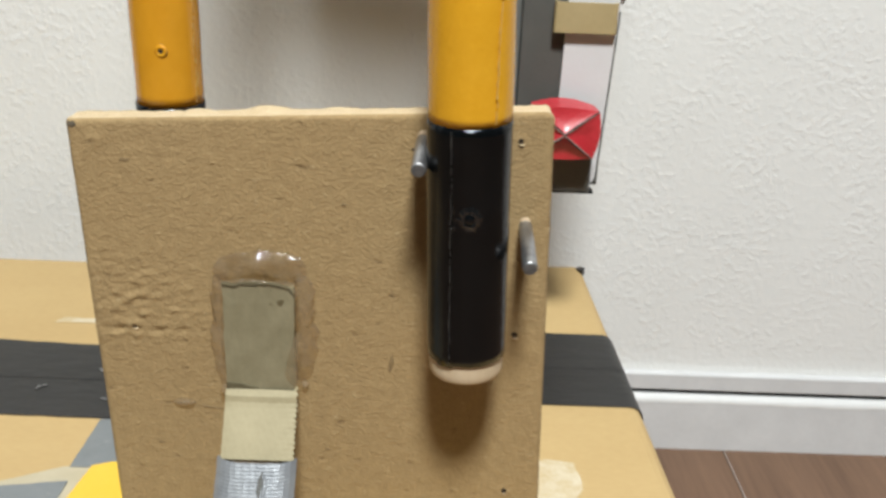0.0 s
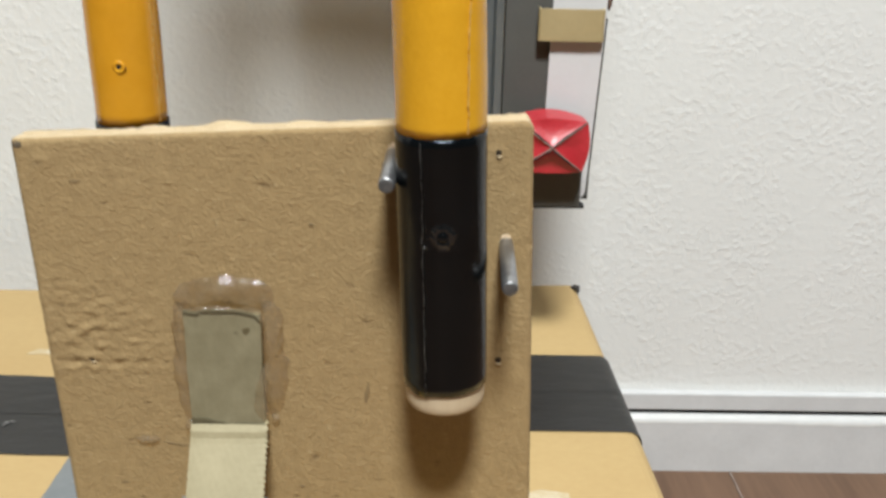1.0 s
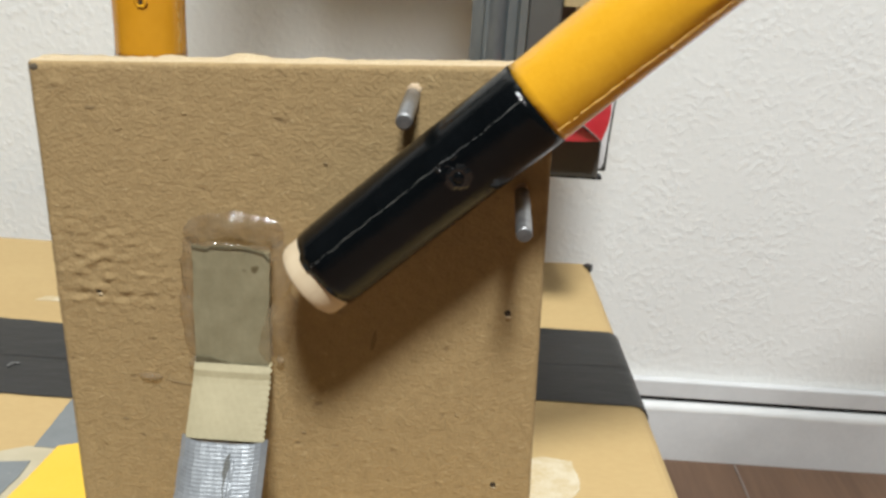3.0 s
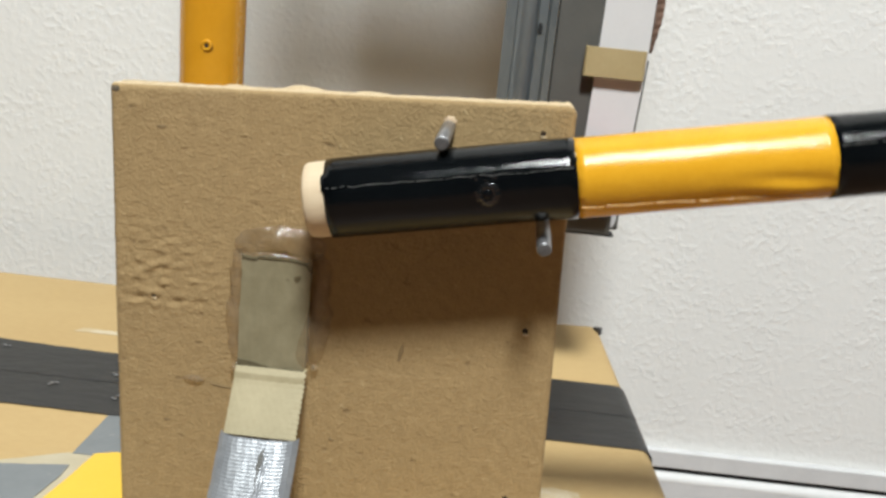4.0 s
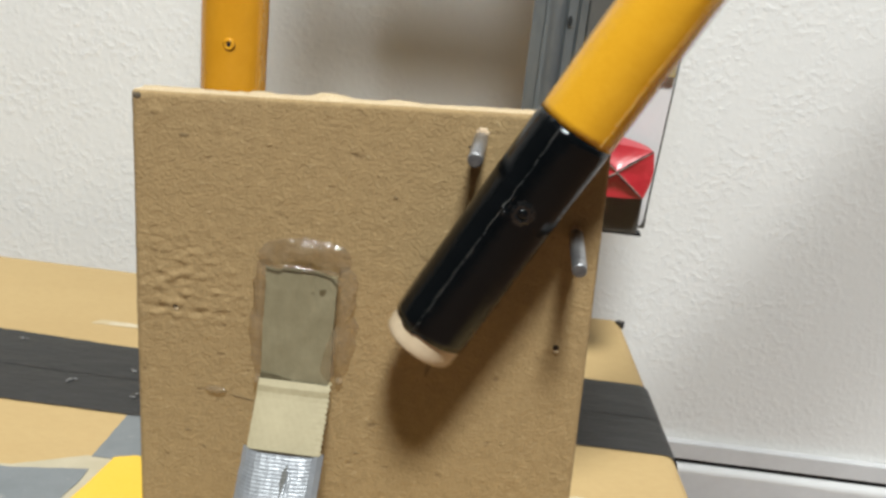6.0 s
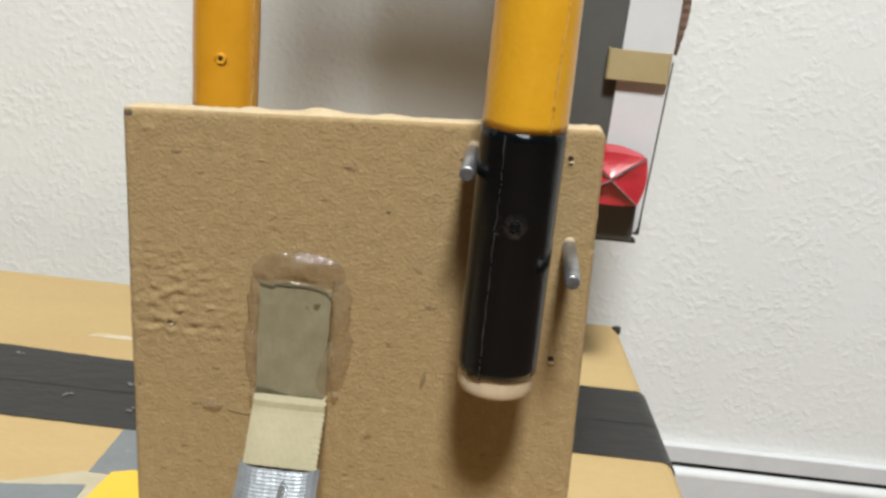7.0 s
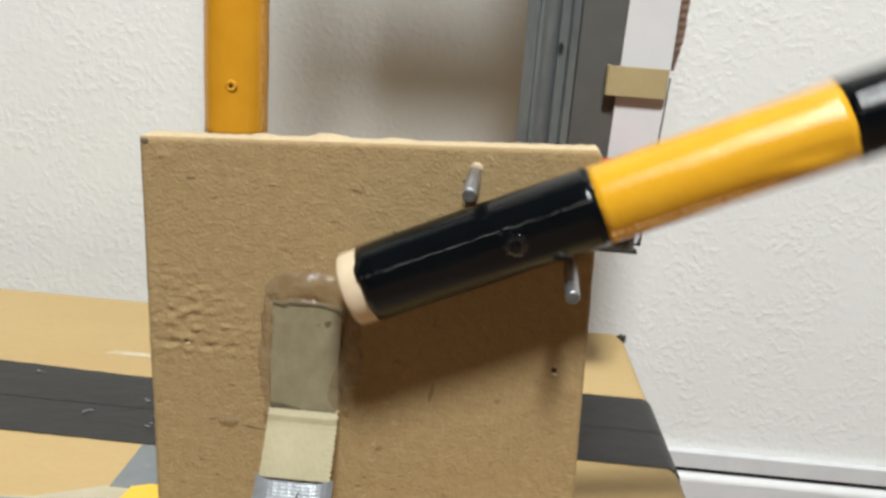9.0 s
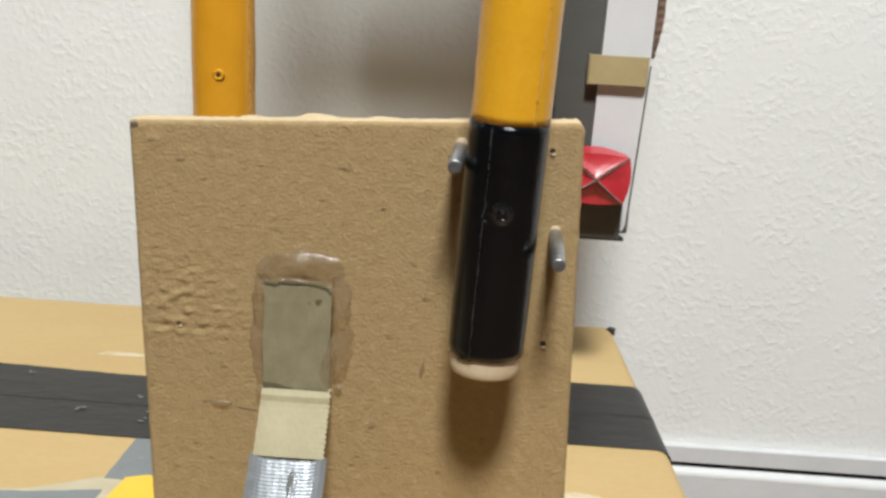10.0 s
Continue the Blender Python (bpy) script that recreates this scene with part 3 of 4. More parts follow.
    for x, z, w, h, sd in ((-0.0660, 0.1640, 0.0019, 0.0007, 1), (-0.0350, 0.1640, 0.0012, 0.0006, 2), (0.0120, 0.1500, 0.0010, 0.0005, 3), (-0.0420, 0.1480, 0.0012, 0.0006, 4), (0.0050, 0.0440, 0.0011, 0.0005, 5), (0.0460, 0.0780, 0.0010, 0.0006, 6), (-0.0620, 0.0450, 0.0013, 0.0006, 7), (0.0620, 0.0560, 0.0011, 0.0006, 8)):
        part("chip", blob(oval(x, z, w, h, 14, 0.7, sd), -0.0001, 0.0003, 2, sd), M_MDF_DARK if sd % 2 else M_MDF, board, smooth=True)
    crack = [(-0.0465, 0.0634), (-0.0440, 0.0622), (-0.0405, 0.0618), (-0.0362, 0.0612), (-0.0360, 0.0619), (-0.0405, 0.0626), (-0.0440, 0.0631)]
    part("scuff", blob(ragged(crack, 0.0010, 0.0005, 5), -0.0001, 0.0003, 3, 4), M_MDF_DARK, board, "dark scratch beside the glue drip", True)
    # pale torn fibres pushed out round the bored holes
    for hx, hz, hr in HOLES:
        part("torn_rim", blob(oval(hx + 0.0003, hz - hr * 1.25, hr * 0.9, hr * 0.5, 18, 0.7, hx * 50), -0.0002, 0.0007, 3, hz * 40), M_MDF_EDGE, board, "pale torn fibres under the hole", True)
    # hot glue: drips on the face, beads along the foot
    part("glue_drip", blob(oval(-0.0515, 0.0640, 0.0046, 0.0018, seed=1), -0.0001, 0.0030, seed=1), M_GLUE, board, "dried drip of clear glue", True)
    for x, y, rx, ry, rz, sd in ((-0.0680, -0.0030, 0.0135, 0.0085, 0.0038, 2), (-0.0560, -0.0025, 0.0105, 0.0060, 0.0030, 7)):
        bm = bmesh.new()
        bmesh.ops.create_icosphere(bm, subdivisions=4, radius=1.0)
        for v in bm.verts:
            k = 1 + 0.35 * noise.noise(v.co * 1.8 + Vector((sd, 0, 0)))
            v.co = (x + v.co.x * rx * k, y + v.co.y * ry * k, max(v.co.z, -0.15) * rz * k + 0.0008)
        part("glue_mound", bm, M_GLUE, board, "puddle of clear glue at the foot", True)
    part("glue_bead", blob(oval(-0.064, 0.0022, 0.0175, 0.0036, 60, 0.55, 4), -0.0001, 0.0042, seed=3), M_GLUE, board, "bead of clear glue along the foot", True)
    part("glue_bead", blob(oval(0.047, 0.0022, 0.042, 0.0028, 90, 0.5, 6), -0.0001, 0.0035, seed=8), M_GLUE, board, "bead of clear glue along the foot", True)


mounting_board()


# ---------------------------------------------------------------- the cardboard brace glued to the plate
def strap(path, half, thick, left_rag=None, right_rag=None, bow=0.0):
    """A band that follows (y, z) points, with its middle at x(z)."""
    bm = bmesh.new()
    rows = []
    for k, (x, y, z) in enumerate(path):
        l = -half + (left_rag(k) if left_rag else 0)
        r = half + (right_rag(k) if right_rag else 0)
        m = 16
        rows.append([bm.verts.new((x + l + (r - l) * i / m, y + bow * abs(2 * i / m - 1) ** 5 - 0.00006 * math.sin(i * 2.1 + k * 0.35), z)) for i in range(m + 1)])
    for a, b in zip(rows, rows[1:]):
        for i in range(len(a) - 1):
            bm.faces.new((a[i], a[i + 1], b[i + 1], b[i]))
    bmesh.ops.recalc_face_normals(bm, faces=bm.faces)
    bmesh.ops.solidify(bm, geom=list(bm.faces), thickness=thick)
    return bm


def along(points, step):
    """Points at even steps along a polyline."""
    out = []
    for a, b in zip(points, points[1:]):
        k = max(1, int(math.dist(a, b) / step))
        out += [tuple(p + (q - p) * i / k for p, q in zip(a, b)) for i in range(k)]
    return out + [points[-1]]


def brace():
    br = thing("brace", (0, 0, T + 0.0008), "cardboard brace wrapped in masking and silver tape, glued to the plate", "brace")
    g = lambda k: 0.0004 * noise.noise(Vector((k * 0.4, 2.0, 0)))
    top = along([(-0.0195, -0.0030, 0.1185), (-0.0198, -0.0030, 0.0745)], 0.0015)
    part("upper_leaf", strap(top, 0.0132, -0.0026, g, g), M_MASK_SHADED, br, "glue-soaked paper tape, greyed further for its shade")
    torn = [(-0.0326, 0.1187), (-0.0275, 0.1180), (-0.0262, 0.1192), (-0.0150, 0.1195), (-0.0085, 0.1180), (-0.0066, 0.1158), (-0.0063, 0.1160), (-0.0078, 0.1184), (-0.0140, 0.1199), (-0.0262, 0.1198), (-0.0280, 0.1190), (-0.0328, 0.1196)]
    part("torn_edge", prism(ragged(torn, 0.0015, 0.0004, 2), "y", -0.0060, -0.0040), M_CREASE, br, "dark torn upper edge")
    # Dark strip that stands in for the shadow along the leaf's fold.
    part("crease", prism(ragged([(-0.0330, 0.0742), (-0.0200, 0.0738), (-0.0064, 0.0742), (-0.0070, 0.0750), (-0.0200, 0.0752), (-0.0270, 0.0770), (-0.0328, 0.0774)], 0.002, 0.0004, 5), "y", -0.0061, -0.0045), M_CREASE, br, "shadow line at the fold, painted dark")
    teeth = lambda k: 0.0008 * abs(math.sin(k * 0.55)) - 0.0004 + 0.0003 * noise.noise(Vector((k * 0.3, 4, 0)))
    low = along([(-0.0196, -0.0036, 0.0744), (-0.0196, -0.0056, 0.0738), (-0.0196, -0.0070, 0.0722), (-0.0196, -0.0076, 0.0700), (-0.0196, -0.0088, 0.0682), (-0.0195, -0.0207, 0.0530), (-0.0195, -0.0209, 0.0527)], 0.00035)
    part("paper_tape", strap(low, 0.0136, -0.0012, None, teeth, 0.0004), M_STRIP, br, "beige paper tape with a serrated torn edge")
    core = along([(-0.0196, -0.0052, 0.0735), (-0.0196, -0.0220, 0.0502), (-0.0196, -0.0590, 0.0030)], 0.003)
    part("cardboard_core", strap(core, 0.0125, 0.0030), M_CARD_DARK, br)
    sil = along([(-0.0196, -0.0231, 0.0529), (-0.0200, -0.0412, 0.0285), (-0.0208, -0.0607, 0.0016)], 0.0016)
    s = part("silver_tape", strap(sil, 0.0145, -0.0010, g, None, 0.0042), M_SILVER, br, "silver cloth tape with a wrinkled overlap")
    fold = bmesh.new()
    rows = []
    for k, (x, y, z) in enumerate(sil):
        if k < 3:
            continue
        c = x + 0.0042 + 0.0011 * noise.noise(Vector((k * 0.33, 7, 0)))
        w = 0.0010 + 0.0009 * abs(noise.noise(Vector((k * 0.27, 1, 0))))
        rows.append([fold.verts.new((c - w, y - 0.0001, z)), fold.verts.new((c - w * 0.2, y - 0.0018, z + 0.0012)), fold.verts.new((c + w, y - 0.0004, z))])
    for a, b in zip(rows, rows[1:]):
        for i in range(2):
            fold.faces.new((a[i], a[i + 1], b[i + 1], b[i]))
    part("tape_fold", fold, M_SILVER, s, smooth=True)
    gap, rows = bmesh.new(), []
    for k, (x, y, z) in enumerate(sil):
        if k < 2:
            continue
        c = x + 0.0030 - 0.00009 * k + 0.0012 * noise.noise(Vector((k * 0.41, 5, 0)))
        w = 0.0002 + 0.0014 * max(0.0, noise.noise(Vector((k * 0.24, 3, 1.7)))) + 0.0009 * math.exp(-((k - 5) / 2.0) ** 2)
        rows.append([gap.verts.new((c - w, y - 0.0010, z + 0.0007)), gap.verts.new((c + w, y - 0.0010, z + 0.0007))])
    for a, b in zip(rows, rows[1:]):
        gap.faces.new((a[0], a[1], b[1], b[0]))
    part("tape_gap", gap, M_GREY_TAPE, s, "dark open wrinkle in the tape")
    # glue smeared round the upper leaf
    left = [(-0.0325, 0.121), (-0.0378, 0.1195), (-0.0392, 0.112), (-0.0384, 0.104), (-0.0396, 0.096), (-0.0392, 0.086), (-0.0378, 0.078), (-0.0352, 0.0715), (-0.0330, 0.0690), (-0.0325, 0.075), (-0.0330, 0.09), (-0.0328, 0.106)]
    right = [(-0.0065, 0.1215), (-0.0025, 0.1215), (0.0002, 0.1185), (0.0004, 0.110), (0.0008, 0.102), (0.0022, 0.096), (0.0012, 0.086), (-0.0010, 0.0785), (-0.0045, 0.0740), (-0.0085, 0.0780), (-0.0115, 0.084), (-0.0085, 0.090), (-0.0070, 0.105)]
    over = [(-0.0350, 0.1180), (-0.0375, 0.1225), (-0.0340, 0.1275), (-0.0270, 0.1300), (-0.0180, 0.1305), (-0.0090, 0.1300), (-0.0030, 0.1270), (-0.0025, 0.1215), (-0.0060, 0.1180), (-0.0200, 0.1195)]
    for pts, hgt, sd in ((left, 0.0022, 1), (right, 0.0036, 5), (over, 0.0030, 9)):
        dense = ragged(pts, 0.0014, 0.0019, sd)
        part("glue_smear", blob(dense, -0.0002, hgt, 6, sd), M_GLUE, br, "smear of clear hot glue", True)
    lobe = [(-0.0060, 0.0985), (-0.0080, 0.0930), (-0.0098, 0.0870), (-0.0104, 0.0820), (-0.0090, 0.0785), (-0.0066, 0.0758), (-0.0052, 0.0790), (-0.0050, 0.0900)]
    part("glue_smear", blob(ragged(lobe, 0.0012, 0.0006, 4), -0.0057, 0.0008, 4, 3), M_GLUE, br, "glue lapping over the paper", True)
    rim = [(-0.0345, 0.1165), (-0.0340, 0.1205), (-0.0200, 0.1212), (-0.0060, 0.1205), (-0.0052, 0.1150), (-0.0075, 0.1172), (-0.0200, 0.1182), (-0.0320, 0.1178)]
    part("glue_smear", blob(ragged(rim, 0.0012, 0.0008, 6), -0.0050, 0.0008, 4, 7), M_GLUE, br, "glue lapping over the torn edge", True)
    for x, z, r in ((-0.0350, 0.0715, 0.0018), (-0.0035, 0.0745, 0.0016)):
        part("glue_drip", blob(oval(x, z, r, r * 1.1, seed=x), -0.0008, 0.0030, seed=z), M_GLUE, br, "bead of clear glue", True)


brace()


# ---------------------------------------------------------------- the swinging barrier arm
PIVOT = (0.0560, -0.0200, T + 0.1599)
ARM_R = 0.0139
def seam(x, z0, z1, r, seed, width=0.0004, gaps=-0.02, drift=0.0):
    """A ragged raised edge that runs along the arm at the side x of its front."""
    bm = bmesh.new()
    rows = []
    n = max(6, int((z1 - z0) / 0.0009))
    for k in range(n + 1):
        z = z0 + (z1 - z0) * k / n
        xx = x + drift * k / n + 0.0005 * noise.noise(Vector((z * 260, seed, 0))) + 0.0006 * noise.noise(Vector((z * 40, seed, 3)))
        w = width * (0.35 + 0.9 * abs(noise.noise(Vector((z * 520, seed, 8)))))
        row = []
        for dx, up in ((-w, 0.0), (0.0, 0.00035), (w, 0.0)):
            q = xx + dx
            row.append(bm.verts.new((q, -math.sqrt(max(r * r - q * q, 1e-8)) - 0.0001 - up, z)))
        rows.append(row)
    for k, (a, b) in enumerate(zip(rows, rows[1:])):
        if noise.noise(Vector((k * 1.31, seed * 3.3, 6))) < gaps:
            continue
        for i in range(2):
            bm.faces.new((a[i], a[i + 1], b[i + 1], b[i]))
    bmesh.ops.delete(bm, geom=[v for v in bm.verts if not v.link_faces], context="VERTS")
    return bm


def barrier_arm():
    arm = thing("barrier_arm", PIVOT, "wooden dowel barrier arm banded in black and yellow tape", "barrier arm")
    r = ARM_R
    part("dowel", lathe([(0.0118, -0.0634), (0.0128, -0.0630), (0.0132, -0.0622), (0.0134, -0.0600), (0.0132, 0.715), (0.0120, 0.717)], 44), M_WOOD, arm, "bare pale wooden dowel end", True)
    cuts = [-0.0553, 0.0302, 0.1150, 0.2000, 0.2850, 0.3700, 0.4550, 0.5400, 0.6250, 0.7050]
    for k, (a, b) in enumerate(zip(cuts, cuts[1:])):
        black = k % 2 == 0
        rr = r + (0.00025 if black else 0.0)
        n = 88 if k < 3 else 44
        bm = bmesh.new()
        prof = [a] + [a + (b - a) * i / 30 for i in range(31)] + [b]
        rings = []
        for i, z in enumerate(prof):
            ring = []
            for j in range(n):
                ang = 2 * math.pi * j / n
                p = Vector((math.cos(ang) * 1.5, math.sin(ang) * 1.5, z * 45 + k * 7))
                q = rr + 0.00022 * noise.noise(p) - (0.0009 if i in (0, len(prof) - 1) else 0)
                if not black and k == 1:      # a loose wrinkle near the far end of the first yellow band
                    q += 0.0011 * math.exp(-((ang - 5.22 - (z - 0.1) * 6) / 0.14) ** 2) * math.exp(-((z - 0.103) / 0.014) ** 2)
                    q -= 0.0005 * math.exp(-((ang - 4.95 - (z - 0.1) * 6) / 0.14) ** 2) * math.exp(-((z - 0.098) / 0.012) ** 2)
                zz = z
                if i <= 1:
                    zz += (0.0003 if k == 0 else 0.0006) * noise.noise(Vector((j * 39.6 / n, k, 2)))
                if i >= len(prof) - 2:
                    zz += 0.0006 * noise.noise(Vector((j * 39.6 / n, k, 4)))
                if k == 0 and i <= 1 and 3.9 < ang < 4.35:
                    zz -= 0.0009
                ring.append(bm.verts.new((q * math.cos(ang), q * math.sin(ang), zz)))
            rings.append(ring)
        for ra, rb in zip(rings, rings[1:]):
            for j in range(n):
                bm.faces.new((ra[j], ra[(j + 1) % n], rb[(j + 1) % n], rb[j]))
        band = part("tape_band", bm, M_BLACK if black else M_YELLOW_LIT, arm, "glossy black tape" if black else "glossy yellow tape", True)
        part("tape_seam", seam(-0.0062 if black else 0.0074, a + 0.001, b - 0.001, rr + (0.00035 if k == 1 else 0.0), k * 3.1, 0.00026 if black else 0.0005, -0.22 if black else -0.35, 0.0 if black else 0.0030), M_SEAM_DARK if black else M_SEAM_YELLOW, band)
    # the pivot screw under a stretched wrinkle of tape
    screw = part("pivot_screw", lathe([(0.0018, 0.0), (0.0017, 0.0005), (0.0013, 0.0009), (0.0007, 0.0011), (0.0003, 0.0011)], 24, axis="y"), M_BLACK, arm, "pivot screw head pressing through the tape", True)
    screw.location = (0.0, -r - 0.0001, 0.0)
    bm = bmesh.new()
    rows = []
    for k in range(15):
        d = 0.0010 + 0.0044 * k / 14
        row = []
        for j in range(48):
            ang = 2 * math.pi * j / 48
            turn = Vector((math.cos(ang) * 1.5, math.sin(ang) * 1.5, 3))
            ridge = math.exp(-((d - 0.0026 - 0.0005 * noise.noise(turn * 1.7)) / 0.0006) ** 2) * (0.00035 + 0.00035 * noise.noise(turn))
            fold = math.exp(-((d - 0.0036) / 0.0010) ** 2) * 0.0004 * noise.noise(turn * 2.3 + Vector((0, 0, d * 500)))
            x, z = d * math.cos(ang), d * math.sin(ang)
            up = 0.00035 - 0.0008 * max(0.0, (d - 0.0040) / 0.0014) + ridge + fold
            row.append(bm.verts.new((x, -math.sqrt(r * r - x * x) - up, z)))
        rows.append(row)
    for ra, rb in zip(rows, rows[1:]):
        for j in range(48):
            bm.faces.new((ra[j], ra[(j + 1) % 48], rb[(j + 1) % 48], rb[j]))
    part("tape_crater", bm, M_PUCKER, arm, "puckered black tape round the screw", True)
    rnd = random.Random(3)
    for j in range(7):
        x, z = -0.0052 + rnd.uniform(-0.0016, 0.0010), rnd.uniform(-0.0040, 0.0036)
        bm = bmesh.new()
        bmesh.ops.create_icosphere(bm, subdivisions=2, radius=0.0008, matrix=Matrix.Translation((x, -math.sqrt(r * r - x * x) - 0.0002, z)) @ Matrix.Rotation(rnd.uniform(-1.2, 1.2), 4, "Y") @ Matrix.Diagonal((0.45, 0.45, rnd.uniform(0.8, 2.0), 1)))
        part("tape_wrinkle", bm, M_PUCKER, arm, smooth=True)
    return arm


ARM = barrier_arm()


# ---------------------------------------------------------------- the yellow post
def post():
    p = thing("post", (-0.0712, 0.0815, T), "upright wooden post banded in yellow and black tape", "post")
    part("dowel", lathe([(0.0132, 0.0), (0.0132, 0.620)], 40), M_WOOD, p, smooth=True)
    cuts = [0.0, 0.080, 0.1655, 0.2510, 0.3360, 0.4210, 0.5060, 0.5910]
    for k, (a, b) in enumerate(zip(cuts, cuts[1:])):
        black = k in (1, 3, 5)
        r = 0.0147 if black else 0.0142
        prof = [(r - 0.001, a)] + [(r, a + (b - a) * i / 20) for i in range(21)] + [(r - 0.001, b)]
        band = part("tape_band", lathe(prof, 40, 0.00025, k * 5.0), M_BLACK if black else M_YELLOW, p, "glossy black tape" if black else "glossy yellow tape", True)
        sm = seam(0.0130, a + 0.001, b - 0.001, r, k * 2.3, 0.0003, -0.2)
        part("tape_seam", sm, M_SEAM_DARK if black else M_SEAM_YELLOW, band)
    # Unseen board, added only to cast the soft shadow between post and mast.
    part("sign_board", block(0.026, 0.200, -0.0215, -0.0145, 0.520, 0.622, 0.001, 2), M_GREY_TAPE, p, "unseen dark board added high on the post to shade the wall")
    ring = part("screw_hole", lathe([(0.0009, -0.001), (0.0010, 0.0003), (0.0018, 0.0005), (0.0028, 0.0)], 18, axis="y"), M_YELLOW, p, "punched hole with torn rim", True)
    ring.location = (0.0015, -0.0141, 0.1895)
    part("hole_core", lathe([(0.0008, 0.0), (0.0008, 0.0006)], 14, axis="y"), M_GAP, ring)
    part("torn_chip", block(-0.0015, 0.0015, -0.0008, 0.0001, -0.0021, -0.0010, 0.0004, 1), M_YELLOW_LIT, ring, "pale torn chip")


post()


# ---------------------------------------------------------------- the signal mast behind the plate
def signal_mast():
    mast = thing("signal_mast", (0, 0, T), "grey metal channel carrying a tape-covered panel", "mast")
    # rolled channel: a round bead, a groove with holes, a thin flange
    prof = [(0.0585, 0.1930), (0.0585, 0.1888), (0.0648, 0.1884)]
    for i in range(15):
        a = math.pi * (1 - i / 14)
        prof.append((0.0706 + 0.0060 * math.cos(a), 0.1874 - 0.0075 * math.sin(a)))
    prof += [(0.0770, 0.1895), (0.0818, 0.1895), (0.0824, 0.1800), (0.0862, 0.1794), (0.0872, 0.1930)]
    part("channel", prism([(x + 0.0006, y) for x, y in prof], "z", 0.0, 0.58), M_CHANNEL, mast, "grey-blue steel channel")
    for z in (0.119, 0.206, 0.291):
        part("slot", prism(oval(0.0790, z, 0.0012, 0.0030, 18, 0.2, z), "y", 0.1886, 0.1898), M_GAP, mast, "dark slot in the channel")
    part("panel", block(0.0880, 0.1365, 0.1860, 0.1945, 0.0982, 0.58, 0.0008, 2), M_GREY_TAPE, mast, "panel wrapped in dark grey cloth tape")
    # white card over the panel, rounded at its lower end
    card = [(0.1128, 0.58), (0.1122, 0.25), (0.1100, 0.120), (0.1095, 0.1010), (0.1312, 0.0996), (0.1335, 0.1009), (0.1345, 0.1040), (0.1385, 0.195), (0.1405, 0.58)]
    part("white_card", prism(card, "y", 0.1832, 0.1852, 0.0002, 1), M_PAPER, mast, "white card strip")
    rim = [(0.1312, 0.0994), (0.1337, 0.1005), (0.1349, 0.1036), (0.1389, 0.195), (0.1394, 0.195), (0.1355, 0.1033), (0.1341, 0.0998), (0.1312, 0.0987)]
    part("card_edge", prism(rim, "y", 0.1836, 0.1858), M_GREY_TAPE, mast, "dark cut edge of the card")
    # torn corrugated edge above the tab
    bm = bmesh.new()
    rows = []
    for k in range(90):
        z = 0.199 + k * 0.0022
        w = 0.0014 + 0.0030 * min(1, (z - 0.199) / 0.02) + 0.0008 * noise.noise(Vector((z * 300, 0, 0)))
        dy = 0.0003 * math.sin(z * 1400) + 0.0005 * noise.noise(Vector((z * 400, 3, 0)))
        rows.append([bm.verts.new(p) for p in ((0.1392, 0.1845 + dy * 0.3, z), (0.1392 + w * 0.5, 0.1838 + dy, z), (0.1392 + w, 0.1850 + dy, z), (0.1392 + w, 0.1885, z), (0.1392, 0.1885, z))])
    for a, b in zip(rows, rows[1:]):
        for i in range(5):
            bm.faces.new((a[i], a[(i + 1) % 5], b[(i + 1) % 5], b[i]))
    bm.faces.new(rows[0])
    bm.faces.new(rows[-1][::-1])
    part("corrugated_edge", bm, M_TORN, mast, "torn brown corrugated edge", False)
    # folded kraft tab that bridges the card
    tab = [(x, 0.1840 - (0.1840 - y) * 0.6) for x, y in ((0.1045, 0.1855), (0.1042, 0.1765), (0.1052, 0.1750), (0.1360, 0.1750), (0.1372, 0.1764), (0.1376, 0.1840), (0.1366, 0.1840), (0.1360, 0.1772), (0.1350, 0.1762), (0.1062, 0.1762), (0.1053, 0.1772), (0.1056, 0.1855))]
    part("kraft_tab", prism(tab, "z", 0.1840, 0.2000, 0.00015, 1), M_KRAFT, mast, "folded kraft-cardboard tab")
    part("lamp_plate", block(0.0985, 0.1308, 0.1755, 0.1830, 0.0972, 0.1300, 0.0008, 2), M_GREY_TAPE, mast, "grey taped plate behind the red lamp")
    part("plate_foot", block(0.1000, 0.1334, 0.1760, 0.1830, 0.0962, 0.0980, 0.0005, 1), M_GAP, mast, "dark lower edge")

    # the red lamp: a folded paper pyramid on a square collar
    lamp = thing("red_lamp", (0.1118, 0.1757, T + 0.1352), "red folded-paper lamp with worn white creases", "model lamp")
    h, d, apex = 0.0176, 0.0150, 0.0205
    corners = [(-h, -0.0130), (h * 0.93, -0.0138), (h * 1.02, 0.0118), (-h, 0.0125)]
    bm = bmesh.new()
    n = 10
    def edge_point(i, u):
        (ax, az), (bx, bz) = corners[i], corners[(i + 1) % 4]
        bulge = (0.0012, 0.0022, 0.0016, 0.0012)[i] * math.sin(math.pi * u)
        ox, oz = ((0, -1), (1, 0), (0, 1), (-1, 0))[i]
        return ax + (bx - ax) * u + ox * bulge, az + (bz - az) * u + oz * bulge
    for i in range(4):
        rows = []
        for k in range(n + 1):
            s = k / n
            row = []
            for j in range(n + 1):
                x, z = edge_point(i, j / n)
                sag = 0.0016 * math.sin(math.pi * s) * math.sin(math.pi * j / n)
                row.append(bm.verts.new((x * (1 - s), -(d + (apex - d) * s) + sag + 0.0002 * noise.noise(Vector((x * 300, s * 4, z * 300))), z * (1 - s))))
            rows.append(row)
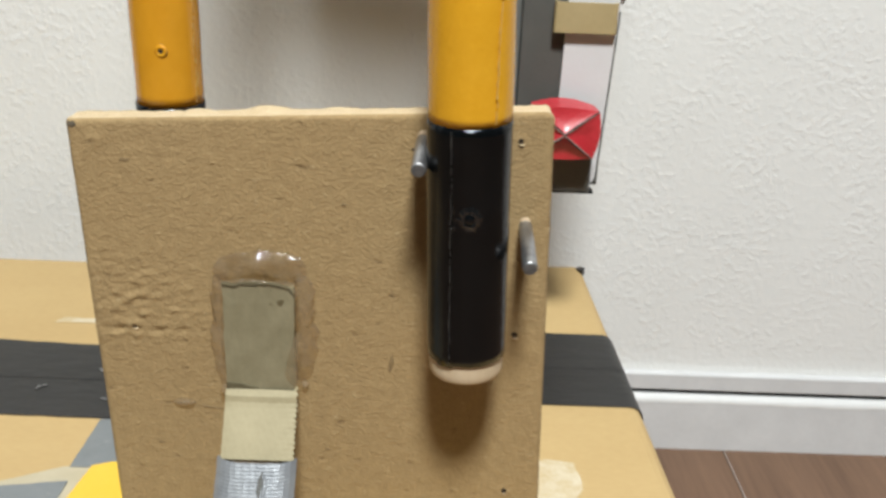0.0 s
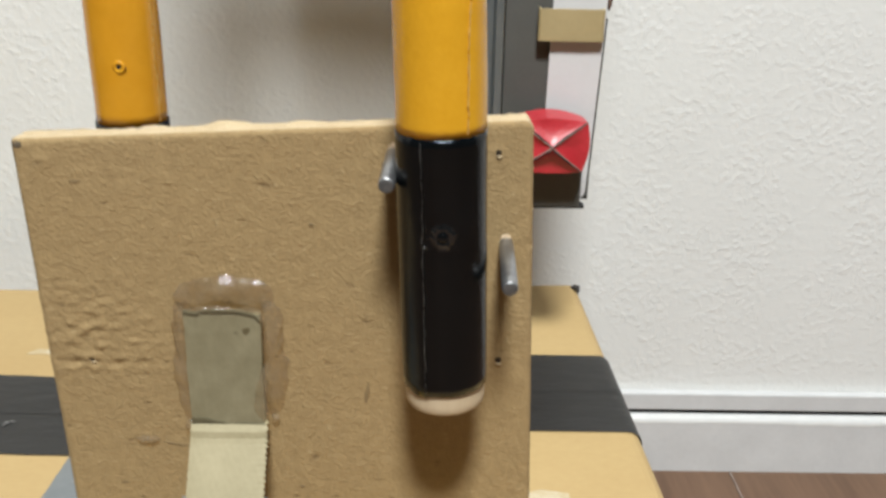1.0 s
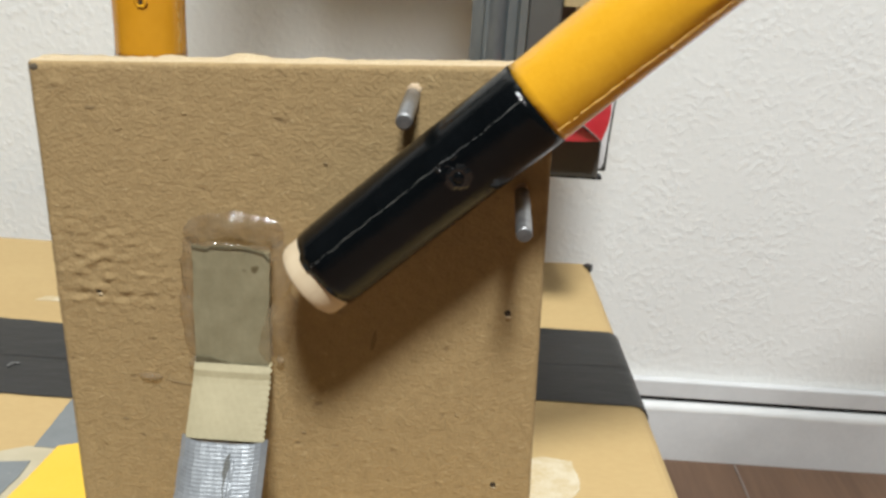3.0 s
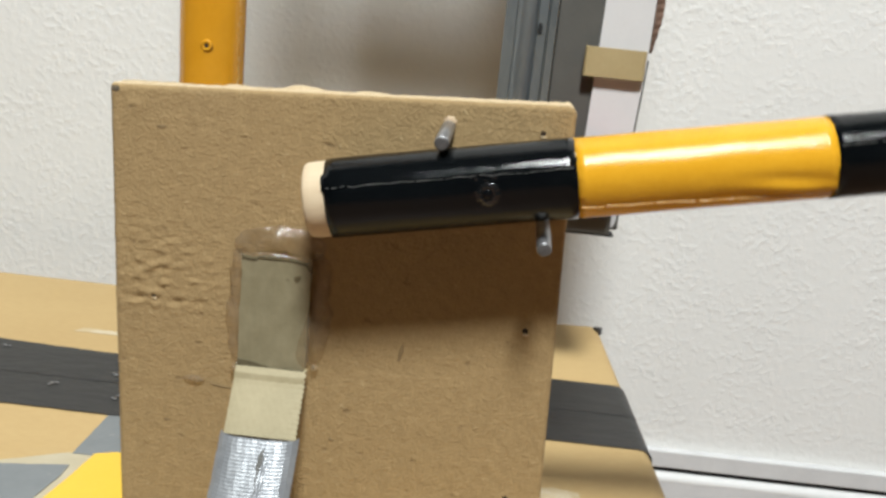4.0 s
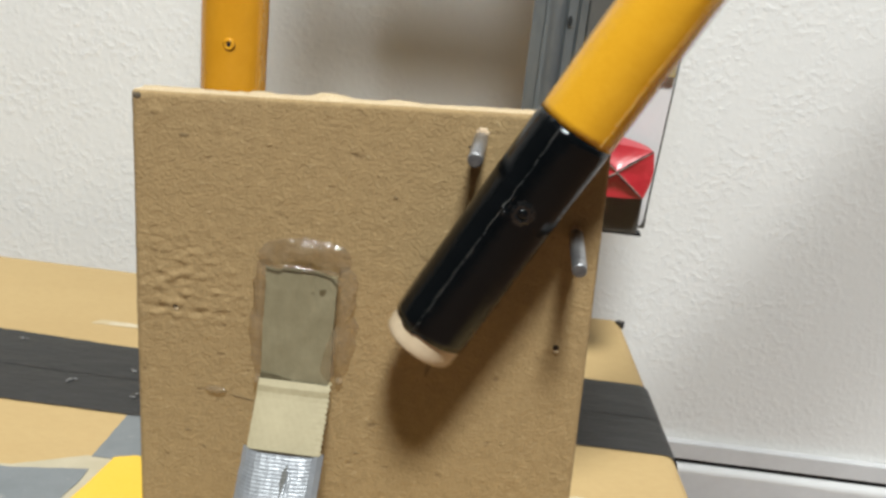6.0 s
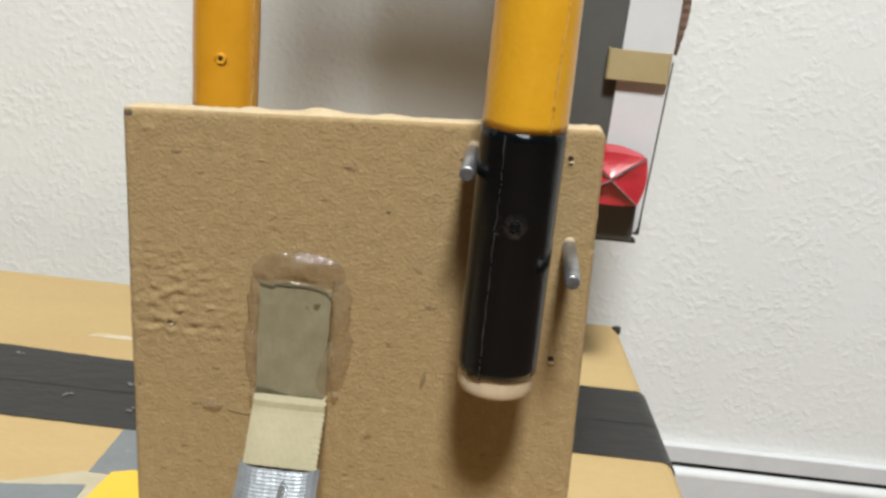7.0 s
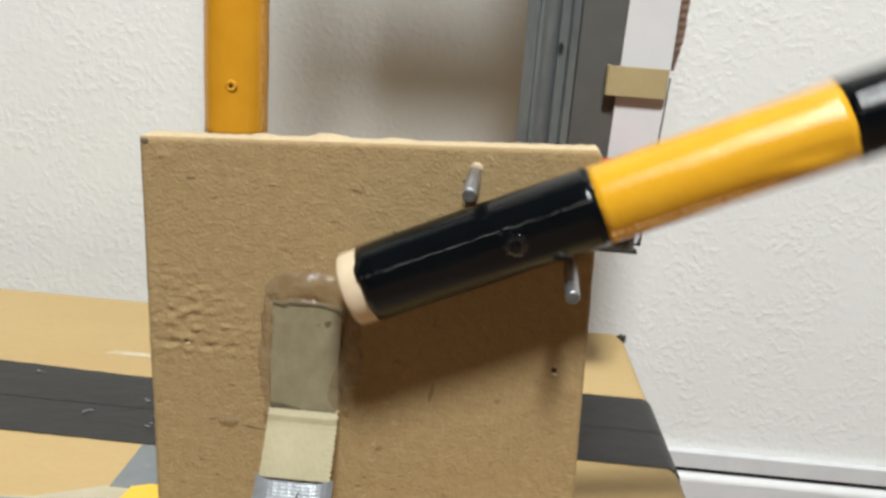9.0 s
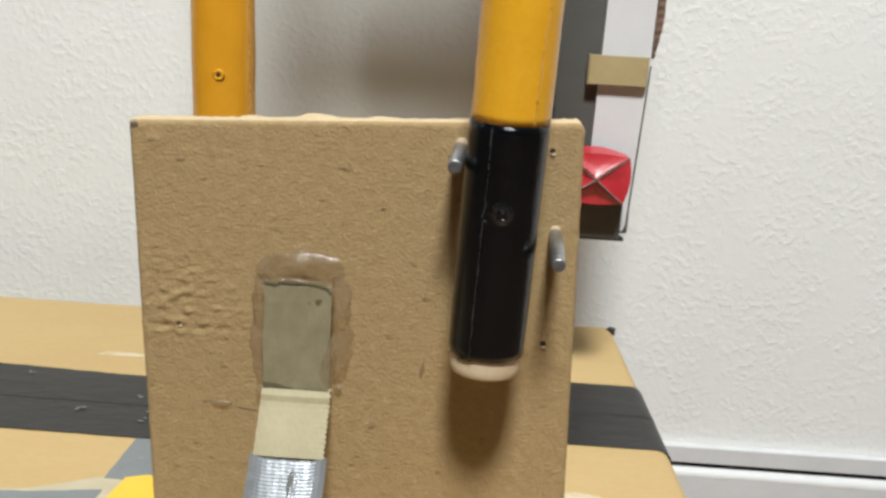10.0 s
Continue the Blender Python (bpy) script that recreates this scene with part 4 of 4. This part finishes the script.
        for a, b in zip(rows, rows[1:]):
            for j in range(n):
                bm.faces.new((a[j], a[j + 1], b[j + 1], b[j]))
        back = [bm.verts.new((edge_point(i, j / n)[0] * 0.96, 0.0, edge_point(i, j / n)[1] * 0.97 + (0.0018 * math.sin(math.pi * j / n) if i == 2 else 0.0))) for j in range(n + 1)]
        for j in range(n):
            bm.faces.new((rows[0][j], rows[0][j + 1], back[j + 1], back[j]))
    bmesh.ops.remove_doubles(bm, verts=bm.verts, dist=0.00002)
    part("paper_pyramid", bm, M_RED, lamp, "glossy red folded paper", False)
    for i, (cx, cz) in enumerate(corners):
        # worn crease from the tip to each corner, half open
        for side, mat, w in ((0.0, M_WORN, 0.00042), (0.0006 if i % 2 == 0 else -0.0006, M_GAP, 0.00055)):
            bm = bmesh.new()
            rows = []
            ln = math.hypot(cx, cz)
            px, pz = -cz / ln, cx / ln
            for k in range(13):
                s = k / 12
                ww = w * (0.6 + 0.8 * abs(noise.noise(Vector((s * 9, i, side * 1000)))))
                if mat is M_GAP:
                    ww *= max(0.1, math.sin(math.pi * min(1, s * 1.15)))
                x, z, y = cx * s, cz * s, -(apex + (d - apex) * s) - 0.00035
                rows.append([bm.verts.new((x + px * (side - ww), y + 0.0003, z + pz * (side - ww))), bm.verts.new((x + px * side, y - (0.0001 if mat is M_WORN else 0.0003), z + pz * side)), bm.verts.new((x + px * (side + ww), y + 0.0003, z + pz * (side + ww)))])
            for a, b in zip(rows, rows[1:]):
                for j in range(2):
                    bm.faces.new((a[j], a[j + 1], b[j + 1], b[j]))
            part("crease", bm, mat, lamp, "worn pale paper crease" if mat is M_WORN else "dark open crease")


signal_mast()


# ---------------------------------------------------------------- floorboards
def floorboards():
    width, rnd = 0.150, random.Random(11)
    for k in range(-20, 17):
        x = 0.3025 + k * width
        cuts = [-4.2, -2.6 + rnd.uniform(0.3, 0.8), rnd.uniform(-1.2, -0.5), WALL_Y - 0.0004]
        for a, b in zip(cuts, cuts[1:]):
            bm = block(0.0004, width - 0.0004, a + 0.0004, b - 0.0004, -0.012, 0.0, 0.0008, 1)
            pl = part("floor_plank", bm, M_FLOOR, FLOOR)
            pl.location = (x, 0, 0)
    part("pale_joint_line", block(0.3019, 0.3031, -0.6, WALL_Y - 0.012, -0.004, 0.0004), M_WORN, FLOOR, "pale worn joint line")


floorboards()


# ---------------------------------------------------------------- what moves
SWING = [(0.0, -1.9), (0.5, -1.9), (1.0, -1.9), (1.5, -1.9), (1.7, -1.5), (1.8, 0.0), (1.9, 4.0), (2.0, 9.4), (2.1, 13.2), (2.2, 16.5), (2.3, 19.6), (2.4, 23.0),
         (2.5, 27.4), (2.6, 31.9), (2.7, 36.4), (3.2, 57.5), (3.8, 78.0), (3.9, 80.4), (4.0, 82.2), (4.2, 88.3), (4.4, 91.9), (4.5, 92.7), (4.6, 92.9), (4.8, 92.7), (5.0, 92.3),
         (5.2, 88.9), (5.3, 84.3), (5.4, 77.4), (5.5, 69.0), (5.6, 62.4), (5.7, 55.5), (5.8, 47.6), (5.9, 38.6), (6.0, 29.6), (6.1, 21.6), (6.2, 14.4), (6.4, 5.0), (6.6, 1.2),
         (7.0, -0.2), (7.3, -0.2), (7.4, 0.0), (7.5, 0.6), (7.6, 5.0), (7.7, 13.8), (7.8, 26.3), (7.9, 40.5), (8.0, 51.2), (8.1, 62.8), (8.2, 71.4), (8.3, 78.2), (8.4, 84.6),
         (8.5, 89.1), (8.6, 92.2), (8.7, 92.4), (8.8, 89.8), (8.9, 81.4), (9.0, 68.2), (9.1, 56.6), (9.2, 47.4), (9.3, 38.0), (9.4, 28.4), (9.5, 20.6), (9.6, 16.4), (9.7, 12.1),
         (9.8, 8.6), (9.9, 5.2), (10.0, 2.0)]


def motions():
    walk(ARM, [(t, pose(*PIVOT, 0, a - 3.3 * math.sin(radians(a)), 0)) for t, a in SWING])


motions()
